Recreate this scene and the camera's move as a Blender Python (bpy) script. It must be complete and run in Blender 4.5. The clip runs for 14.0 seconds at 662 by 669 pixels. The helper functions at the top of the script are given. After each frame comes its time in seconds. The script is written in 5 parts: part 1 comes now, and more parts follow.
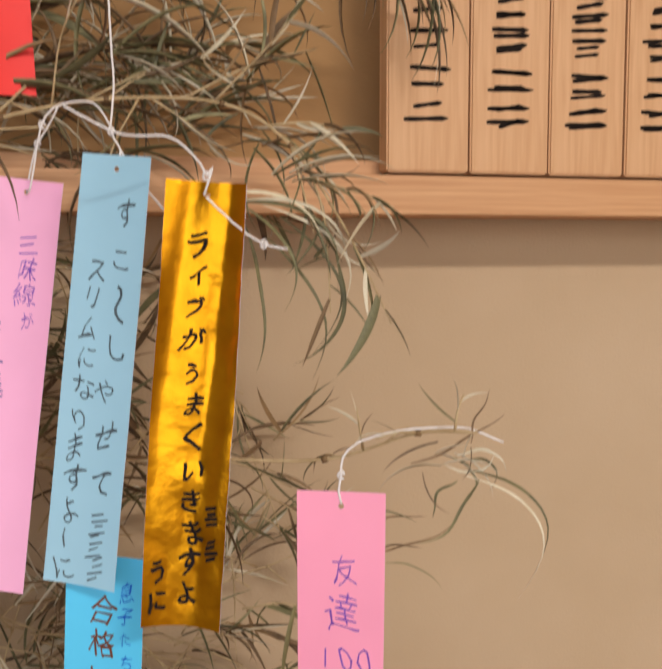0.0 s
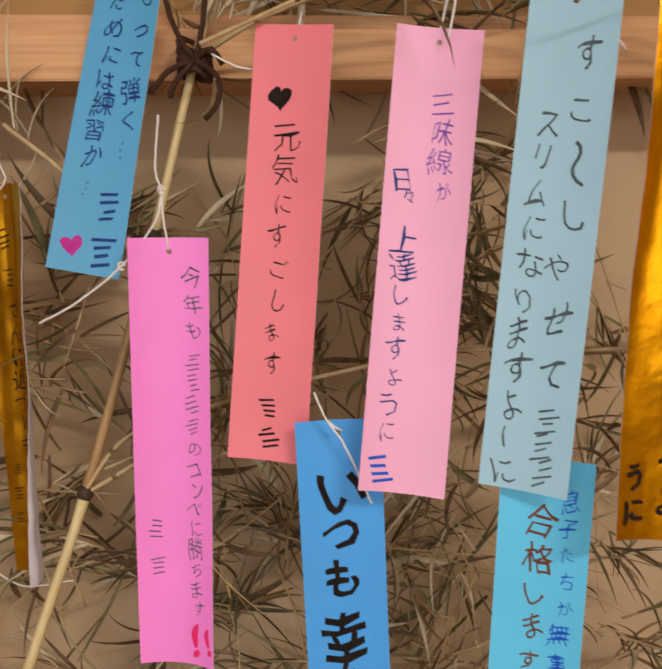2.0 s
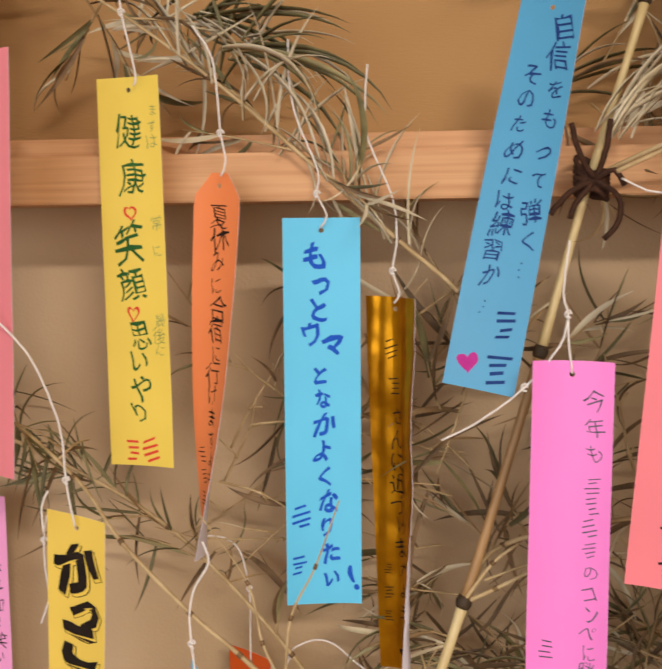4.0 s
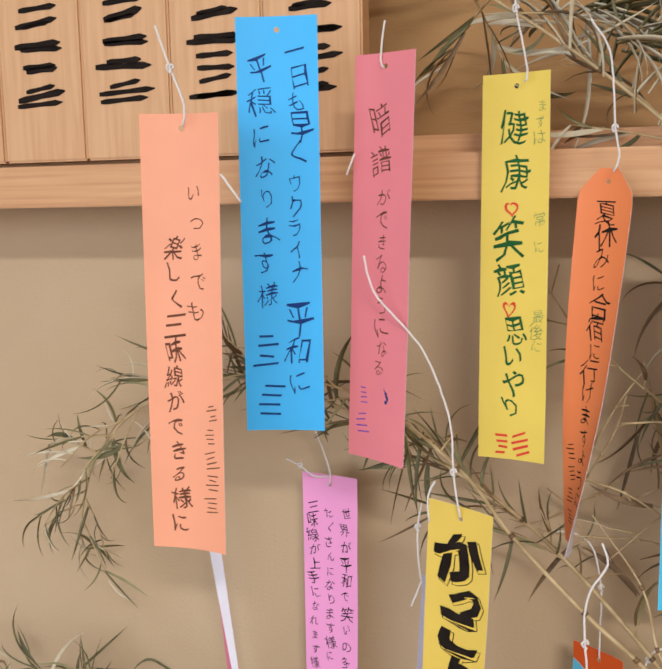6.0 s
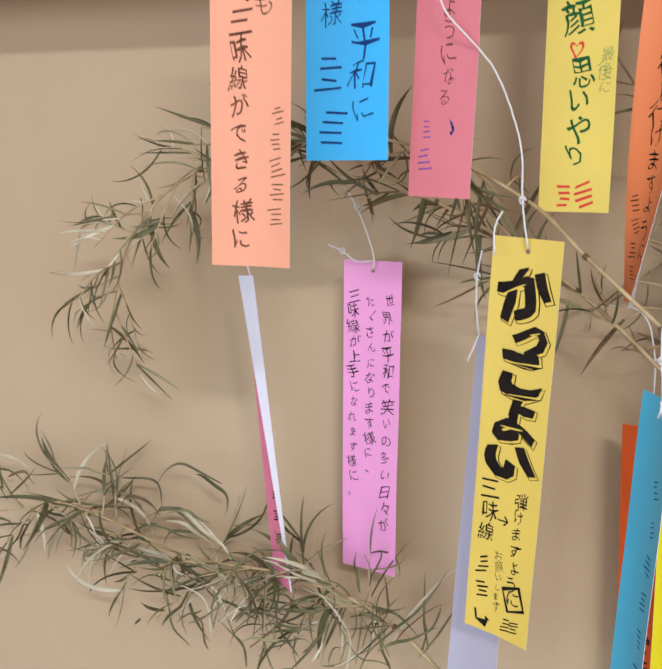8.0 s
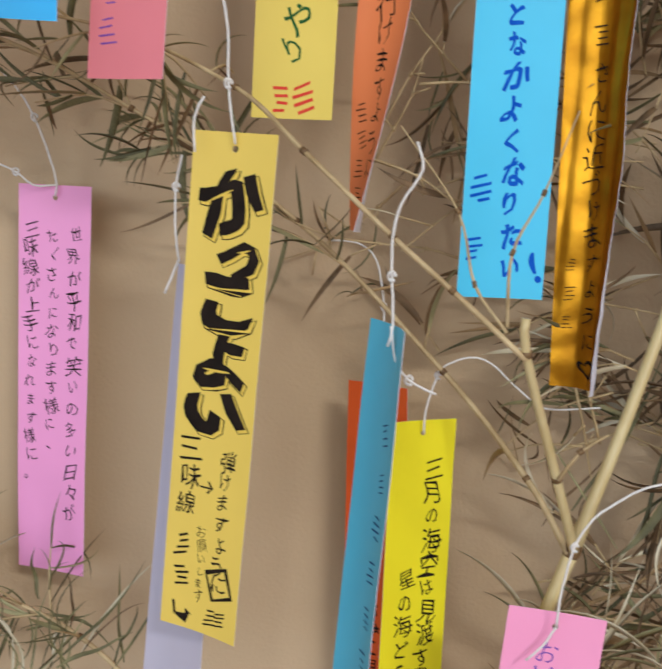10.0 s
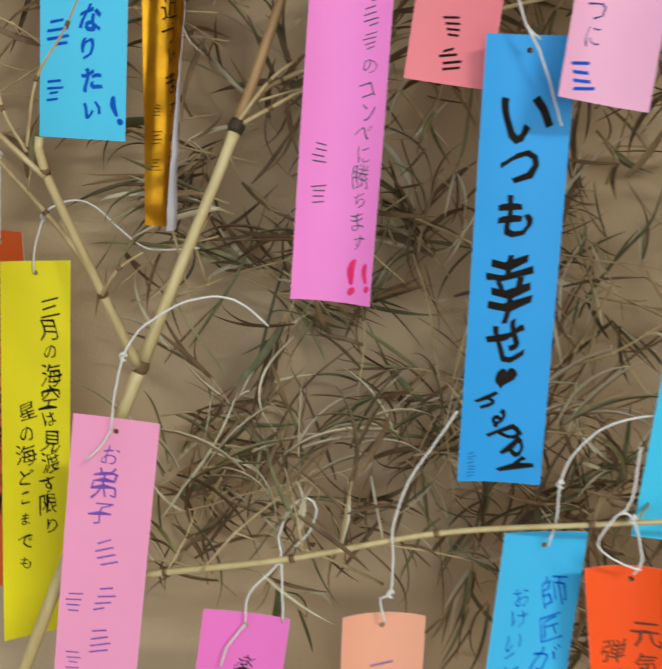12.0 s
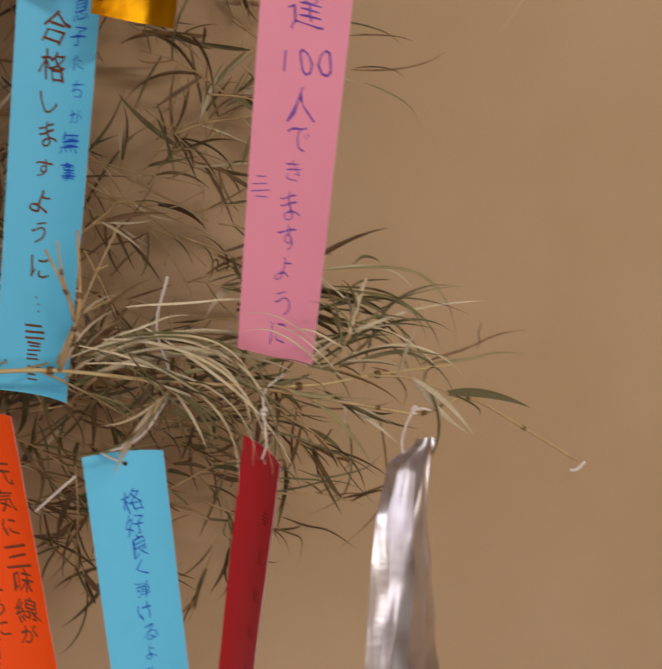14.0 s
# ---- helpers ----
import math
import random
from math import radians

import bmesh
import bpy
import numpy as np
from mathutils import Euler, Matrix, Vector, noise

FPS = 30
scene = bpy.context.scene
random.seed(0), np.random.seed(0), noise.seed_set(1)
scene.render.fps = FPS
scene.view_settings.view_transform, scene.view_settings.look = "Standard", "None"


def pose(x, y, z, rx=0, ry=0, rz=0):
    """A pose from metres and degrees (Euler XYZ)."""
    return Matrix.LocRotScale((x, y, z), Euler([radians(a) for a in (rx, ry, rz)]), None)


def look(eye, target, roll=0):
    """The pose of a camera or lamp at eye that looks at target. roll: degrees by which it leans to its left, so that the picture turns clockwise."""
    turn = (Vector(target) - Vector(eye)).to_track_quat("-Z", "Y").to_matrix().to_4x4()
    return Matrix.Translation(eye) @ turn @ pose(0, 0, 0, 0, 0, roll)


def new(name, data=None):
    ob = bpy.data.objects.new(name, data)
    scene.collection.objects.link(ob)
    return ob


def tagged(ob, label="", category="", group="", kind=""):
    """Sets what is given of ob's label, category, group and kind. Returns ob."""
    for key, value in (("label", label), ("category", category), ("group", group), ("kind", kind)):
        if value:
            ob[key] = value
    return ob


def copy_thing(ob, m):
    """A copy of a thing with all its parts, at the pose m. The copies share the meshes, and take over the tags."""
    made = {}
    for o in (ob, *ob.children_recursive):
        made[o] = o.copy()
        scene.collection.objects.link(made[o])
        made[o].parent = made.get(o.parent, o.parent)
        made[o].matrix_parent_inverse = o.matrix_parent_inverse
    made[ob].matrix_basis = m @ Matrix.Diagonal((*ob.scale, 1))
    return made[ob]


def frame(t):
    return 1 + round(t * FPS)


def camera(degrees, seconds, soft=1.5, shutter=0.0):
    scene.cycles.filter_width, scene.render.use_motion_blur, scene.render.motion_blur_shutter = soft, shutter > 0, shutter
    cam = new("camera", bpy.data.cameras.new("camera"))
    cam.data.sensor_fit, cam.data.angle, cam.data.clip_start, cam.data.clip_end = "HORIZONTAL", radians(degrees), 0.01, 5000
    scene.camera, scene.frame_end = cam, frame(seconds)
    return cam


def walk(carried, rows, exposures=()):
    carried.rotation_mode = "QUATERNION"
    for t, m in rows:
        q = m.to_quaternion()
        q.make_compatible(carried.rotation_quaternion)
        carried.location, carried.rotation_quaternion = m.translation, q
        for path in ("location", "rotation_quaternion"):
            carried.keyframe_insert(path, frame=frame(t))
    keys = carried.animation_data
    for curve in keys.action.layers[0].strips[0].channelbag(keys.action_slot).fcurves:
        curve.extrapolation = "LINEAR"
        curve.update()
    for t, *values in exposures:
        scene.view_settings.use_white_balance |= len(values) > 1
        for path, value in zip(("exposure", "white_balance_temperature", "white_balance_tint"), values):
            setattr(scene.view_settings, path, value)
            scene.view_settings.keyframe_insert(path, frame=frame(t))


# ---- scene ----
cam = camera(39.0, 14.0, soft=1.85, shutter=0.25)
PATH = [
    (0, (-0.108, -0.589, 1.55), (0.438, 1.326, 1.368), -0.1),
    (0.5, (-0.107, -0.559, 1.506), (0.426, 1.34, 1.172), -0.0),
    (1, (-0.128, -0.539, 1.494), (0.301, 1.38, 1.129), -1.2),
    (1.5, (-0.182, -0.524, 1.505), (0.139, 1.422, 1.177), -1.3),
    (2, (-0.222, -0.505, 1.517), (0.014, 1.457, 1.212), -1.1),
    (2.5, (-0.244, -0.496, 1.534), (-0.092, 1.477, 1.245), -1.0),
    (3, (-0.262, -0.495, 1.542), (-0.205, 1.487, 1.286), -0.9),
    (3.5, (-0.284, -0.499, 1.55), (-0.339, 1.486, 1.313), -0.9),
    (4, (-0.319, -0.501, 1.561), (-0.474, 1.479, 1.322), -0.9),
    (4.2, (-0.33, -0.504, 1.564), (-0.533, 1.472, 1.326), -1.0),
    (6.3, (-0.407, -0.521, 1.573), (-1.025, 1.358, 1.273), -1.1),
    (6.5, (-0.408, -0.526, 1.564), (-1.04, 1.346, 1.251), -1.1),
    (7, (-0.415, -0.559, 1.528), (-1.068, 1.302, 1.194), -0.9),
    (7.2, (-0.416, -0.564, 1.513), (-1.077, 1.29, 1.162), -0.9),
    (9.3, (-0.491, -0.448, 1.404), (-0.632, 1.529, 1.134), 2.1),
    (9.5, (-0.477, -0.447, 1.406), (-0.575, 1.533, 1.142), 2.2),
    (10, (-0.436, -0.444, 1.4), (-0.426, 1.537, 1.127), 2.6),
    (10.5, (-0.398, -0.435, 1.393), (-0.304, 1.54, 1.095), 3.0),
    (11, (-0.377, -0.425, 1.382), (-0.216, 1.541, 1.047), 3.2),
    (11.5, (-0.337, -0.436, 1.364), (-0.129, 1.519, 0.997), 3.2),
    (12, (-0.303, -0.495, 1.369), (-0.029, 1.444, 0.964), 3.4),
    (12.5, (-0.251, -0.549, 1.377), (0.119, 1.368, 0.943), 3.9),
    (13, (-0.201, -0.556, 1.373), (0.246, 1.34, 0.919), 4.6),
    (13.5, (-0.148, -0.566, 1.368), (0.348, 1.317, 0.91), 5.3),
    (14, (-0.083, -0.599, 1.365), (0.447, 1.266, 0.871), 5.7),
]
walk(cam, [(t, look(eye, target, roll)) for t, eye, target, roll in PATH], exposures=[
    (0, -0.23, 6200, 15), (0.5, -0.38, 6200, 15), (1, -0.5, 6300, 16), (1.5, -0.55, 6700, 17), (2, -0.4, 6850, 17), (3, -0.32, 7350, 21), (4.2, -0.12, 6650, 15), (6.5, -0.08, 5700, 9), (7, -0.01, 5550, 8), (9.5, -0.17, 5400, 8),
    (10, -0.22, 5600, 7), (11, -0.22, 5550, 5), (11.5, -0.26, 5600, 1), (12, -0.34, 5700, -2), (12.5, -0.47, 6200, 7), (13.5, -0.78, 6350, 16), (14, -0.86, 6850, 19)])

# world, lamps
world = bpy.data.worlds.new("sky")
scene.world = world
world.use_nodes = True
wn = world.node_tree
sky = wn.nodes.new("ShaderNodeTexSky")
sky.sky_type, sky.sun_disc, sky.sun_elevation, sky.sun_rotation = "NISHITA", False, radians(40), radians(200)
wn.links.new(sky.outputs[0], wn.nodes["Background"].inputs[0])
wn.nodes["Background"].inputs[1].default_value = 0.1


def area(name, eye, target, sx, sy, watts, colour):
    lamp = bpy.data.lights.new(name, "AREA")
    lamp.shape, lamp.size, lamp.size_y, lamp.energy, lamp.color = "RECTANGLE", sx, sy, watts, colour
    ob = new(name, lamp)
    ob.matrix_world = look(eye, target)
    return ob


area("window_daylight", (-1.55, -3.04, 1.7), (-0.6, 0.0, 1.4), 3.3, 1.3, 54, (0.91, 0.955, 0.98))
area("ceiling_light_glow", (0.45, -2.25, 2.63), (0.45, -2.25, 0.0), 0.75, 0.2, 74, (1.0, 0.93, 0.82))

# ---- materials ----


def hexc(h):
    c = [int(h[i : i + 2], 16) / 255 for i in (0, 2, 4)]
    return tuple(v / 12.92 if v <= 0.04045 else ((v + 0.055) / 1.055) ** 2.4 for v in c) + (1.0,)


def material(name, colour, rough=0.6, metal=0.0, second=None, scale=40.0, stretch=(1, 1, 1), fine=900.0, bump=0.15, dist=0.0004, mix=0.5, sheen=0.0):
    """Principled surface with variation at two scales and fine relief."""
    m = bpy.data.materials.new(name)
    m.use_nodes = True
    t = m.node_tree
    b = t.nodes["Principled BSDF"]
    b.inputs["Specular IOR Level"].default_value = 0.15 if name.startswith("ink") else 0.4
    b.inputs["Roughness"].default_value, b.inputs["Metallic"].default_value = rough, metal
    co = t.nodes.new("ShaderNodeTexCoord")
    mp = t.nodes.new("ShaderNodeMapping")
    mp.inputs["Scale"].default_value = stretch
    t.links.new(co.outputs["Object"], mp.inputs[0])
    n1, n2 = t.nodes.new("ShaderNodeTexNoise"), t.nodes.new("ShaderNodeTexNoise")
    n1.inputs["Scale"].default_value, n2.inputs["Scale"].default_value = scale, fine
    n1.inputs["Detail"].default_value, n2.inputs["Detail"].default_value = 4, 3
    for n in (n1, n2):
        t.links.new(mp.outputs[0], n.inputs["Vector"])
    ramp = t.nodes.new("ShaderNodeValToRGB")
    ramp.color_ramp.elements[0].position, ramp.color_ramp.elements[1].position = 0.5 - mix / 2, 0.5 + mix / 2
    ramp.color_ramp.elements[0].color = colour
    ramp.color_ramp.elements[1].color = second or tuple(min(1, v * 0.88) for v in colour[:3]) + (1,)
    t.links.new(n1.outputs[0], ramp.inputs[0])
    t.links.new(ramp.outputs[0], b.inputs["Base Color"])
    bp = t.nodes.new("ShaderNodeBump")
    bp.inputs["Strength"].default_value, bp.inputs["Distance"].default_value = bump, dist
    t.links.new(n2.outputs[0], bp.inputs["Height"])
    t.links.new(bp.outputs[0], b.inputs["Normal"])
    return m


def paper(name, code):
    c = hexc(code)
    m = material("paper_" + name, c, 0.5, second=tuple(v * 0.93 for v in c[:3]) + (1,), scale=25, fine=1500, bump=0.08, dist=0.0002)
    return m


PLASTER = material("wall_plaster", hexc("C8B092"), 0.92, second=hexc("B69C79"), scale=5, fine=420, bump=0.35, dist=0.0012, mix=0.7)
UPPER = material("upper_wall_plaster", hexc("B8905F"), 0.85, second=hexc("A67E50"), scale=4, stretch=(0.6, 1, 2.5), fine=380, bump=0.3, dist=0.001, mix=0.7)
PLAIN = material("white_plaster", hexc("D8D2C6"), 0.9, scale=5, fine=300)
WOOD = material("rail_wood", hexc("D8A87A"), 0.55, second=hexc("C08C5E"), scale=30, stretch=(0.35, 6, 14), fine=260, bump=0.1)
PLATE = material("plaque_wood", hexc("DAAE82"), 0.55, second=hexc("C8986A"), scale=30, stretch=(9, 6, 0.5), fine=260, bump=0.08)
FLOOR = material("floor_wood", hexc("8A6238"), 0.4, second=hexc("6E4A28"), scale=12, stretch=(6, 0.6, 1))
BAMBOO = material("bamboo_skin", hexc("D8C797"), 0.4, second=hexc("BBA470"), scale=22, stretch=(5, 5, 0.8), fine=300, bump=0.12)
BAMBOO_BROWN = material("bamboo_brown_skin", hexc("B08C60"), 0.45, second=hexc("8C6A44"), scale=22, stretch=(5, 5, 0.8), fine=300, bump=0.12)
JOINT = material("branch_joint", hexc("8A6C46"), 0.6, second=hexc("5C452C"), scale=300)
NODE = material("bamboo_node", hexc("4A3A28"), 0.7, second=hexc("2E2418"), scale=300)
TWIG = material("dry_twig", hexc("CDB68C"), 0.6, second=hexc("9C8258"), scale=90, fine=600)
LEAF = material("dry_green_leaf", hexc("7C7650"), 0.6, second=hexc("4A4730"), scale=90, stretch=(1, 1, 1), fine=700)
LEAFB = material("brown_leaf", hexc("84694A"), 0.65, second=hexc("4C3C2A"), scale=90, fine=700)
STRAW = material("straw_leaf", hexc("E2D9C2"), 0.6, second=hexc("BFB08C"), scale=60, fine=700)


def leafwise(m, low, high, tint):
    """Each leaf its own depth of colour, some of them faded towards the tint."""
    t = m.node_tree
    b = t.nodes["Principled BSDF"]
    old = b.inputs["Base Color"].links[0].from_socket
    isl, inf = t.nodes.new("ShaderNodeNewGeometry"), t.nodes.new("ShaderNodeObjectInfo")
    add, frac = t.nodes.new("ShaderNodeMath"), t.nodes.new("ShaderNodeMath")
    add.operation, frac.operation = "ADD", "FRACT"
    t.links.new(isl.outputs["Random Per Island"], add.inputs[0])
    t.links.new(inf.outputs["Random"], add.inputs[1])
    t.links.new(add.outputs[0], frac.inputs[0])
    gain = t.nodes.new("ShaderNodeMapRange")
    gain.inputs["To Min"].default_value, gain.inputs["To Max"].default_value = low, high
    t.links.new(frac.outputs[0], gain.inputs["Value"])
    hue = t.nodes.new("ShaderNodeHueSaturation")
    t.links.new(old, hue.inputs["Color"])
    t.links.new(gain.outputs[0], hue.inputs["Value"])
    pick = t.nodes.new("ShaderNodeMapRange")
    pick.inputs["From Min"].default_value, pick.inputs["From Max"].default_value = 0.78, 1.0
    pick.inputs["To Max"].default_value = 0.45
    t.links.new(frac.outputs[0], pick.inputs["Value"])
    mixer = t.nodes.new("ShaderNodeMix")
    mixer.data_type = "RGBA"
    t.links.new(pick.outputs[0], mixer.inputs["Factor"])
    t.links.new(hue.outputs[0], mixer.inputs["A"])
    mixer.inputs["B"].default_value = tint
    t.links.new(mixer.outputs["Result"], b.inputs["Base Color"])


leafwise(LEAF, 0.75, 1.45, hexc("B5AC80"))
leafwise(LEAFB, 0.7, 1.5, hexc("B89A68"))
leafwise(STRAW, 0.82, 1.05, hexc("D8CCA8"))
TWINE = material("dark_twine", hexc("4A2C1C"), 0.9, second=hexc("2E1A10"), scale=400, fine=1500, bump=0.5)
STRING = material("white_string", hexc("EDE8E4"), 0.8, scale=500, fine=2500, bump=0.5)
BACK = material("paper_reverse", hexc("E9E6EF"), 0.6, second=hexc("DAD6E4"), scale=20, fine=1500, bump=0.05)
GLASS_WHITE = material("lamp_diffuser", hexc("F4F2EC"), 0.4)
FOIL = material("gold_foil", hexc("CC8E08"), 0.29, 0.9, second=hexc("B27400"), scale=60, fine=130, bump=0.4, dist=0.0014)
# same foil as FOIL, its duller lighting on the turned strip put into the colour
FOIL2 = material("turned_gold_foil", hexc("D09414"), 0.32, 0.8, second=hexc("A06800"), scale=60, fine=230, bump=0.12, dist=0.0008)
SILVER = material("silver_foil", hexc("E6E4E6"), 0.24, 0.9, second=hexc("CFCAD0"), scale=60, fine=230, bump=0.15, dist=0.0008)
INKS = {
    k: material("ink_" + k, hexc(v), 0.85, scale=120, second=hexc(w), fine=1800, bump=0.05)
    for k, v, w in (
        ("black", "17120F", "2A211C"), ("grey", "39434A", "59666C"), ("purple", "6A3FA0", "8A5FB8"), ("blue", "164CBC", "2460CC"), ("navy", "1C3570", "2A4A8C"),
        ("green", "23512A", "2F6636"), ("red", "D23A2E", "E2503E"), ("rose", "E0246A", "EA3C7A"), ("brown", "5A3628", "7A4C38"), ("magenta", "B0308C", "C04098"), ("olive", "8A9050", "9CA264"), ("straw", "EACB5C", "E0C050"),
    )
}

# ---- mesh helpers ----


def obj(name, verts, faces, mats, parent=None, label="", smooth=True, ids=None):
    me = bpy.data.meshes.new(name)
    me.from_pydata([tuple(v) for v in verts], [], faces)
    for m in mats if isinstance(mats, (list, tuple)) else [mats]:
        me.materials.append(m)
    if ids is not None:
        me.polygons.foreach_set("material_index", ids)
    if smooth:
        me.polygons.foreach_set("use_smooth", [True] * len(me.polygons))
    me.update()
    ob = new(name, me)
    if parent:
        ob.parent = parent
        ob.matrix_parent_inverse = parent.matrix_world.inverted()
    if label:
        ob["label"] = label
    return ob


def part(name, bm, mat, parent, label=""):
    me = bpy.data.meshes.new(name)
    bm.to_mesh(me)
    bm.free()
    me.materials.append(mat)
    ob = new(name, me)
    if parent:
        ob.parent = parent
        ob.matrix_parent_inverse = parent.matrix_world.inverted()
    if label:
        ob["label"] = label
    return ob


def box(x0, x1, y0, y1, z0, z1, bevel=0.0):
    bm = bmesh.new()
    bmesh.ops.create_cube(bm, size=1)
    bmesh.ops.scale(bm, vec=(x1 - x0, y1 - y0, z1 - z0), verts=bm.verts)
    bmesh.ops.translate(bm, vec=((x0 + x1) / 2, (y0 + y1) / 2, (z0 + z1) / 2), verts=bm.verts)
    if bevel:
        bmesh.ops.bevel(bm, geom=bm.edges[:], offset=bevel, segments=2, affect="EDGES")
    return bm


def spline(pts, step=0.004):
    """Catmull-Rom through the points, evenly stepped."""
    p = [np.array(q, float) for q in pts]
    p = [2 * p[0] - p[1]] + p + [2 * p[-1] - p[-2]]
    out = []
    for i in range(1, len(p) - 2):
        n = max(2, int(np.linalg.norm(p[i + 1] - p[i]) / step))
        for k in range(n):
            s = k / n
            a, b, c, d = p[i - 1 : i + 3]
            out.append(0.5 * (2 * b + (c - a) * s + (2 * a - 5 * b + 4 * c - d) * s * s + (3 * b - a - 3 * c + d) * s**3))
    out.append(p[-2])
    return out


def tube(path, radius, sides=6):
    """Vertices and faces of a round tube; radius is a number or a function of 0..1."""
    r = radius if callable(radius) else (lambda s: radius)
    v, f = [], []
    n = len(path)
    ref = np.array((0.31, 0.87, 0.39))
    for i, q in enumerate(path):
        d = path[min(i + 1, n - 1)] - path[max(i - 1, 0)]
        d = d / (np.linalg.norm(d) + 1e-9)
        a = np.cross(d, ref)
        a /= np.linalg.norm(a) + 1e-9
        b = np.cross(d, a)
        for k in range(sides):
            w = 2 * math.pi * k / sides
            v.append(q + r(i / max(1, n - 1)) * (a * math.cos(w) + b * math.sin(w)))
    for i in range(n - 1):
        for k in range(sides):
            k2 = (k + 1) % sides
            f.append((i * sides + k, i * sides + k2, (i + 1) * sides + k2, (i + 1) * sides + k))
    f.append(tuple(range(sides))[::-1])
    f.append(tuple((n - 1) * sides + k for k in range(sides)))
    return v, f


def merged(lumps):
    v, f = [], []
    for a, b in lumps:
        o = len(v)
        v += list(a)
        f += [tuple(i + o for i in q) for q in b]
    return v, f


# ---- setting ----
WALL = 0.05


def structure(name, bm, mat, label):
    return tagged(part(name, bm, mat, None), label, name.split("_")[0], kind="structure")


structure("wall_north", box(-4, 2.6, WALL, WALL + 0.12, 0, 2.7), PLASTER, "tan sand-plaster wall behind the bamboo, softly shaded")
structure("wall_upper_panel", box(-4, 2.6, WALL - 0.004, WALL, 1.608, 2.7), UPPER, "golden tan upper wall panel above the wooden rail")
structure("wall_east", box(2.6, 2.72, -3.2, WALL + 0.12, 0, 2.7), PLASTER, "plain tan plaster side wall of the room")
structure("wall_west", box(-4.12, -4, -3.2, WALL + 0.12, 0, 2.7), PLAIN, "plain pale plaster side wall of the room")
south = tagged(new("wall_south"), "pale rear wall of the room with one wide window opening", "wall", kind="structure")
for q in ((-4, -3.25, 0, 2.7), (0.15, 2.6, 0, 2.7), (-3.25, 0.15, 0, 1.0), (-3.25, 0.15, 2.4, 2.7)):
    part("wall_panel", box(q[0], q[1], -3.2, -3.08, q[2], q[3]), PLAIN, south)
structure("floor", box(-4, 2.6, -3.2, WALL, -0.1, 0), FLOOR, "brown wooden floor boards of the room")
structure("ceiling", box(-4.12, 2.72, -3.32, WALL + 0.12, 2.7, 2.8), PLAIN, "plain pale ceiling of the room")
fixture = tagged(new("ceiling_lamp"), "long white ceiling lamp mounted flat under the ceiling", "lamp")
fixture.location = (0.45, -2.25, 2.68)
bpy.context.view_layer.update()
part("housing", box(0.04, 0.86, -2.42, -2.08, 2.645, 2.7, 0.006), GLASS_WHITE, fixture)

# wooden rail with its set-back batten
RAIL_Z = 1.572
rail = tagged(new("wall_rail"), "pale unvarnished wooden rail fixed along the plaster wall", "rail", kind="structure")
for x0, x1 in ((-2.4, 1.6),):
    part("rail_board", box(x0, x1, -0.025, WALL - 0.001, RAIL_Z, 1.5965, 0.0008), WOOD, rail)
for x0, x1 in ((-2.4, 0.094), (0.0945, 1.6)):
    part("rail_batten", box(x0, x1, -0.004 if x0 > 0 else 0.0, WALL - 0.001, 1.5968, 1.6075 if x0 < 0 else 1.599, 0.0008), WOOD, rail)

# name plaques standing on the rail, brushwork as plain bars
plaque = tagged(new("name_plaque"), "upright pale wooden name plaque with black brushwork standing on the rail", "plaque", "name plaques on the rail")
plaque.location = (0, -0.012, 1.6)
bpy.context.view_layer.update()
board = part("board", box(-0.0281, 0.0281, -0.02, -0.004, 1.5992, 1.84, 0.0012), PLATE, plaque)


def stroke(u0, w0, u1, w1, wid):
    """A brush bar with a swelling middle and tapered ends."""
    d = np.array((u1 - u0, w1 - w0))
    n = np.array((-d[1], d[0])) / (np.linalg.norm(d) + 1e-9)
    pts = [np.array((u0, w0)) + d * s + n * o * wid for s, o in ((0, 0.35), (0.15, 0.5), (0.5, 0.4), (0.85, 0.55), (1, 0.1), (1, -0.1), (0.85, -0.55), (0.5, -0.4), (0.15, -0.5), (0, -0.35))]
    return pts


rng = random.Random(5)
PLAQUES = [(0.1195 + 0.0575 * i, 0) for i in range(6)] + [(-0.5645 - 0.0567 * i, 1) for i in range(8)]
for i, (x, side) in enumerate(PLAQUES):
    ob = plaque if i == 0 else copy_thing(plaque, pose(x, -0.012 + rng.uniform(-0.0006, 0.0006), 1.6))
    if i == 0:
        ob.location.x = x
    bpy.context.view_layer.update()
    big = 1.3 if side else 1.0
    for zc in (1.658, 1.72, 1.782) if side else (1.648, 1.697, 1.746):
        zc += rng.uniform(-0.003, 0.003)
        for k in range(4):
            half, up = rng.uniform(0.009, 0.0165) * (1.1 if side else 1.0), zc + (0.0165 - 0.011 * k) * big
            u0, w0, u1, w1, wid = -half, up - 0.001, half * 0.95, up + 0.0012, rng.uniform(0.0024, 0.0034) * big
            j = [rng.uniform(-0.0018, 0.0018) for _ in range(4)]
            q = stroke(x + u0 + j[0], w0 + j[1], x + u1 + j[2], w1 + j[3], wid)
            obj("brush_bar", [(p[0], -0.0203 + (ob.location.y + 0.012), p[1]) for p in q], [tuple(range(len(q)))[::-1]], INKS["black"], ob, smooth=False)

# ---- writing ----
GLYPHS = {}


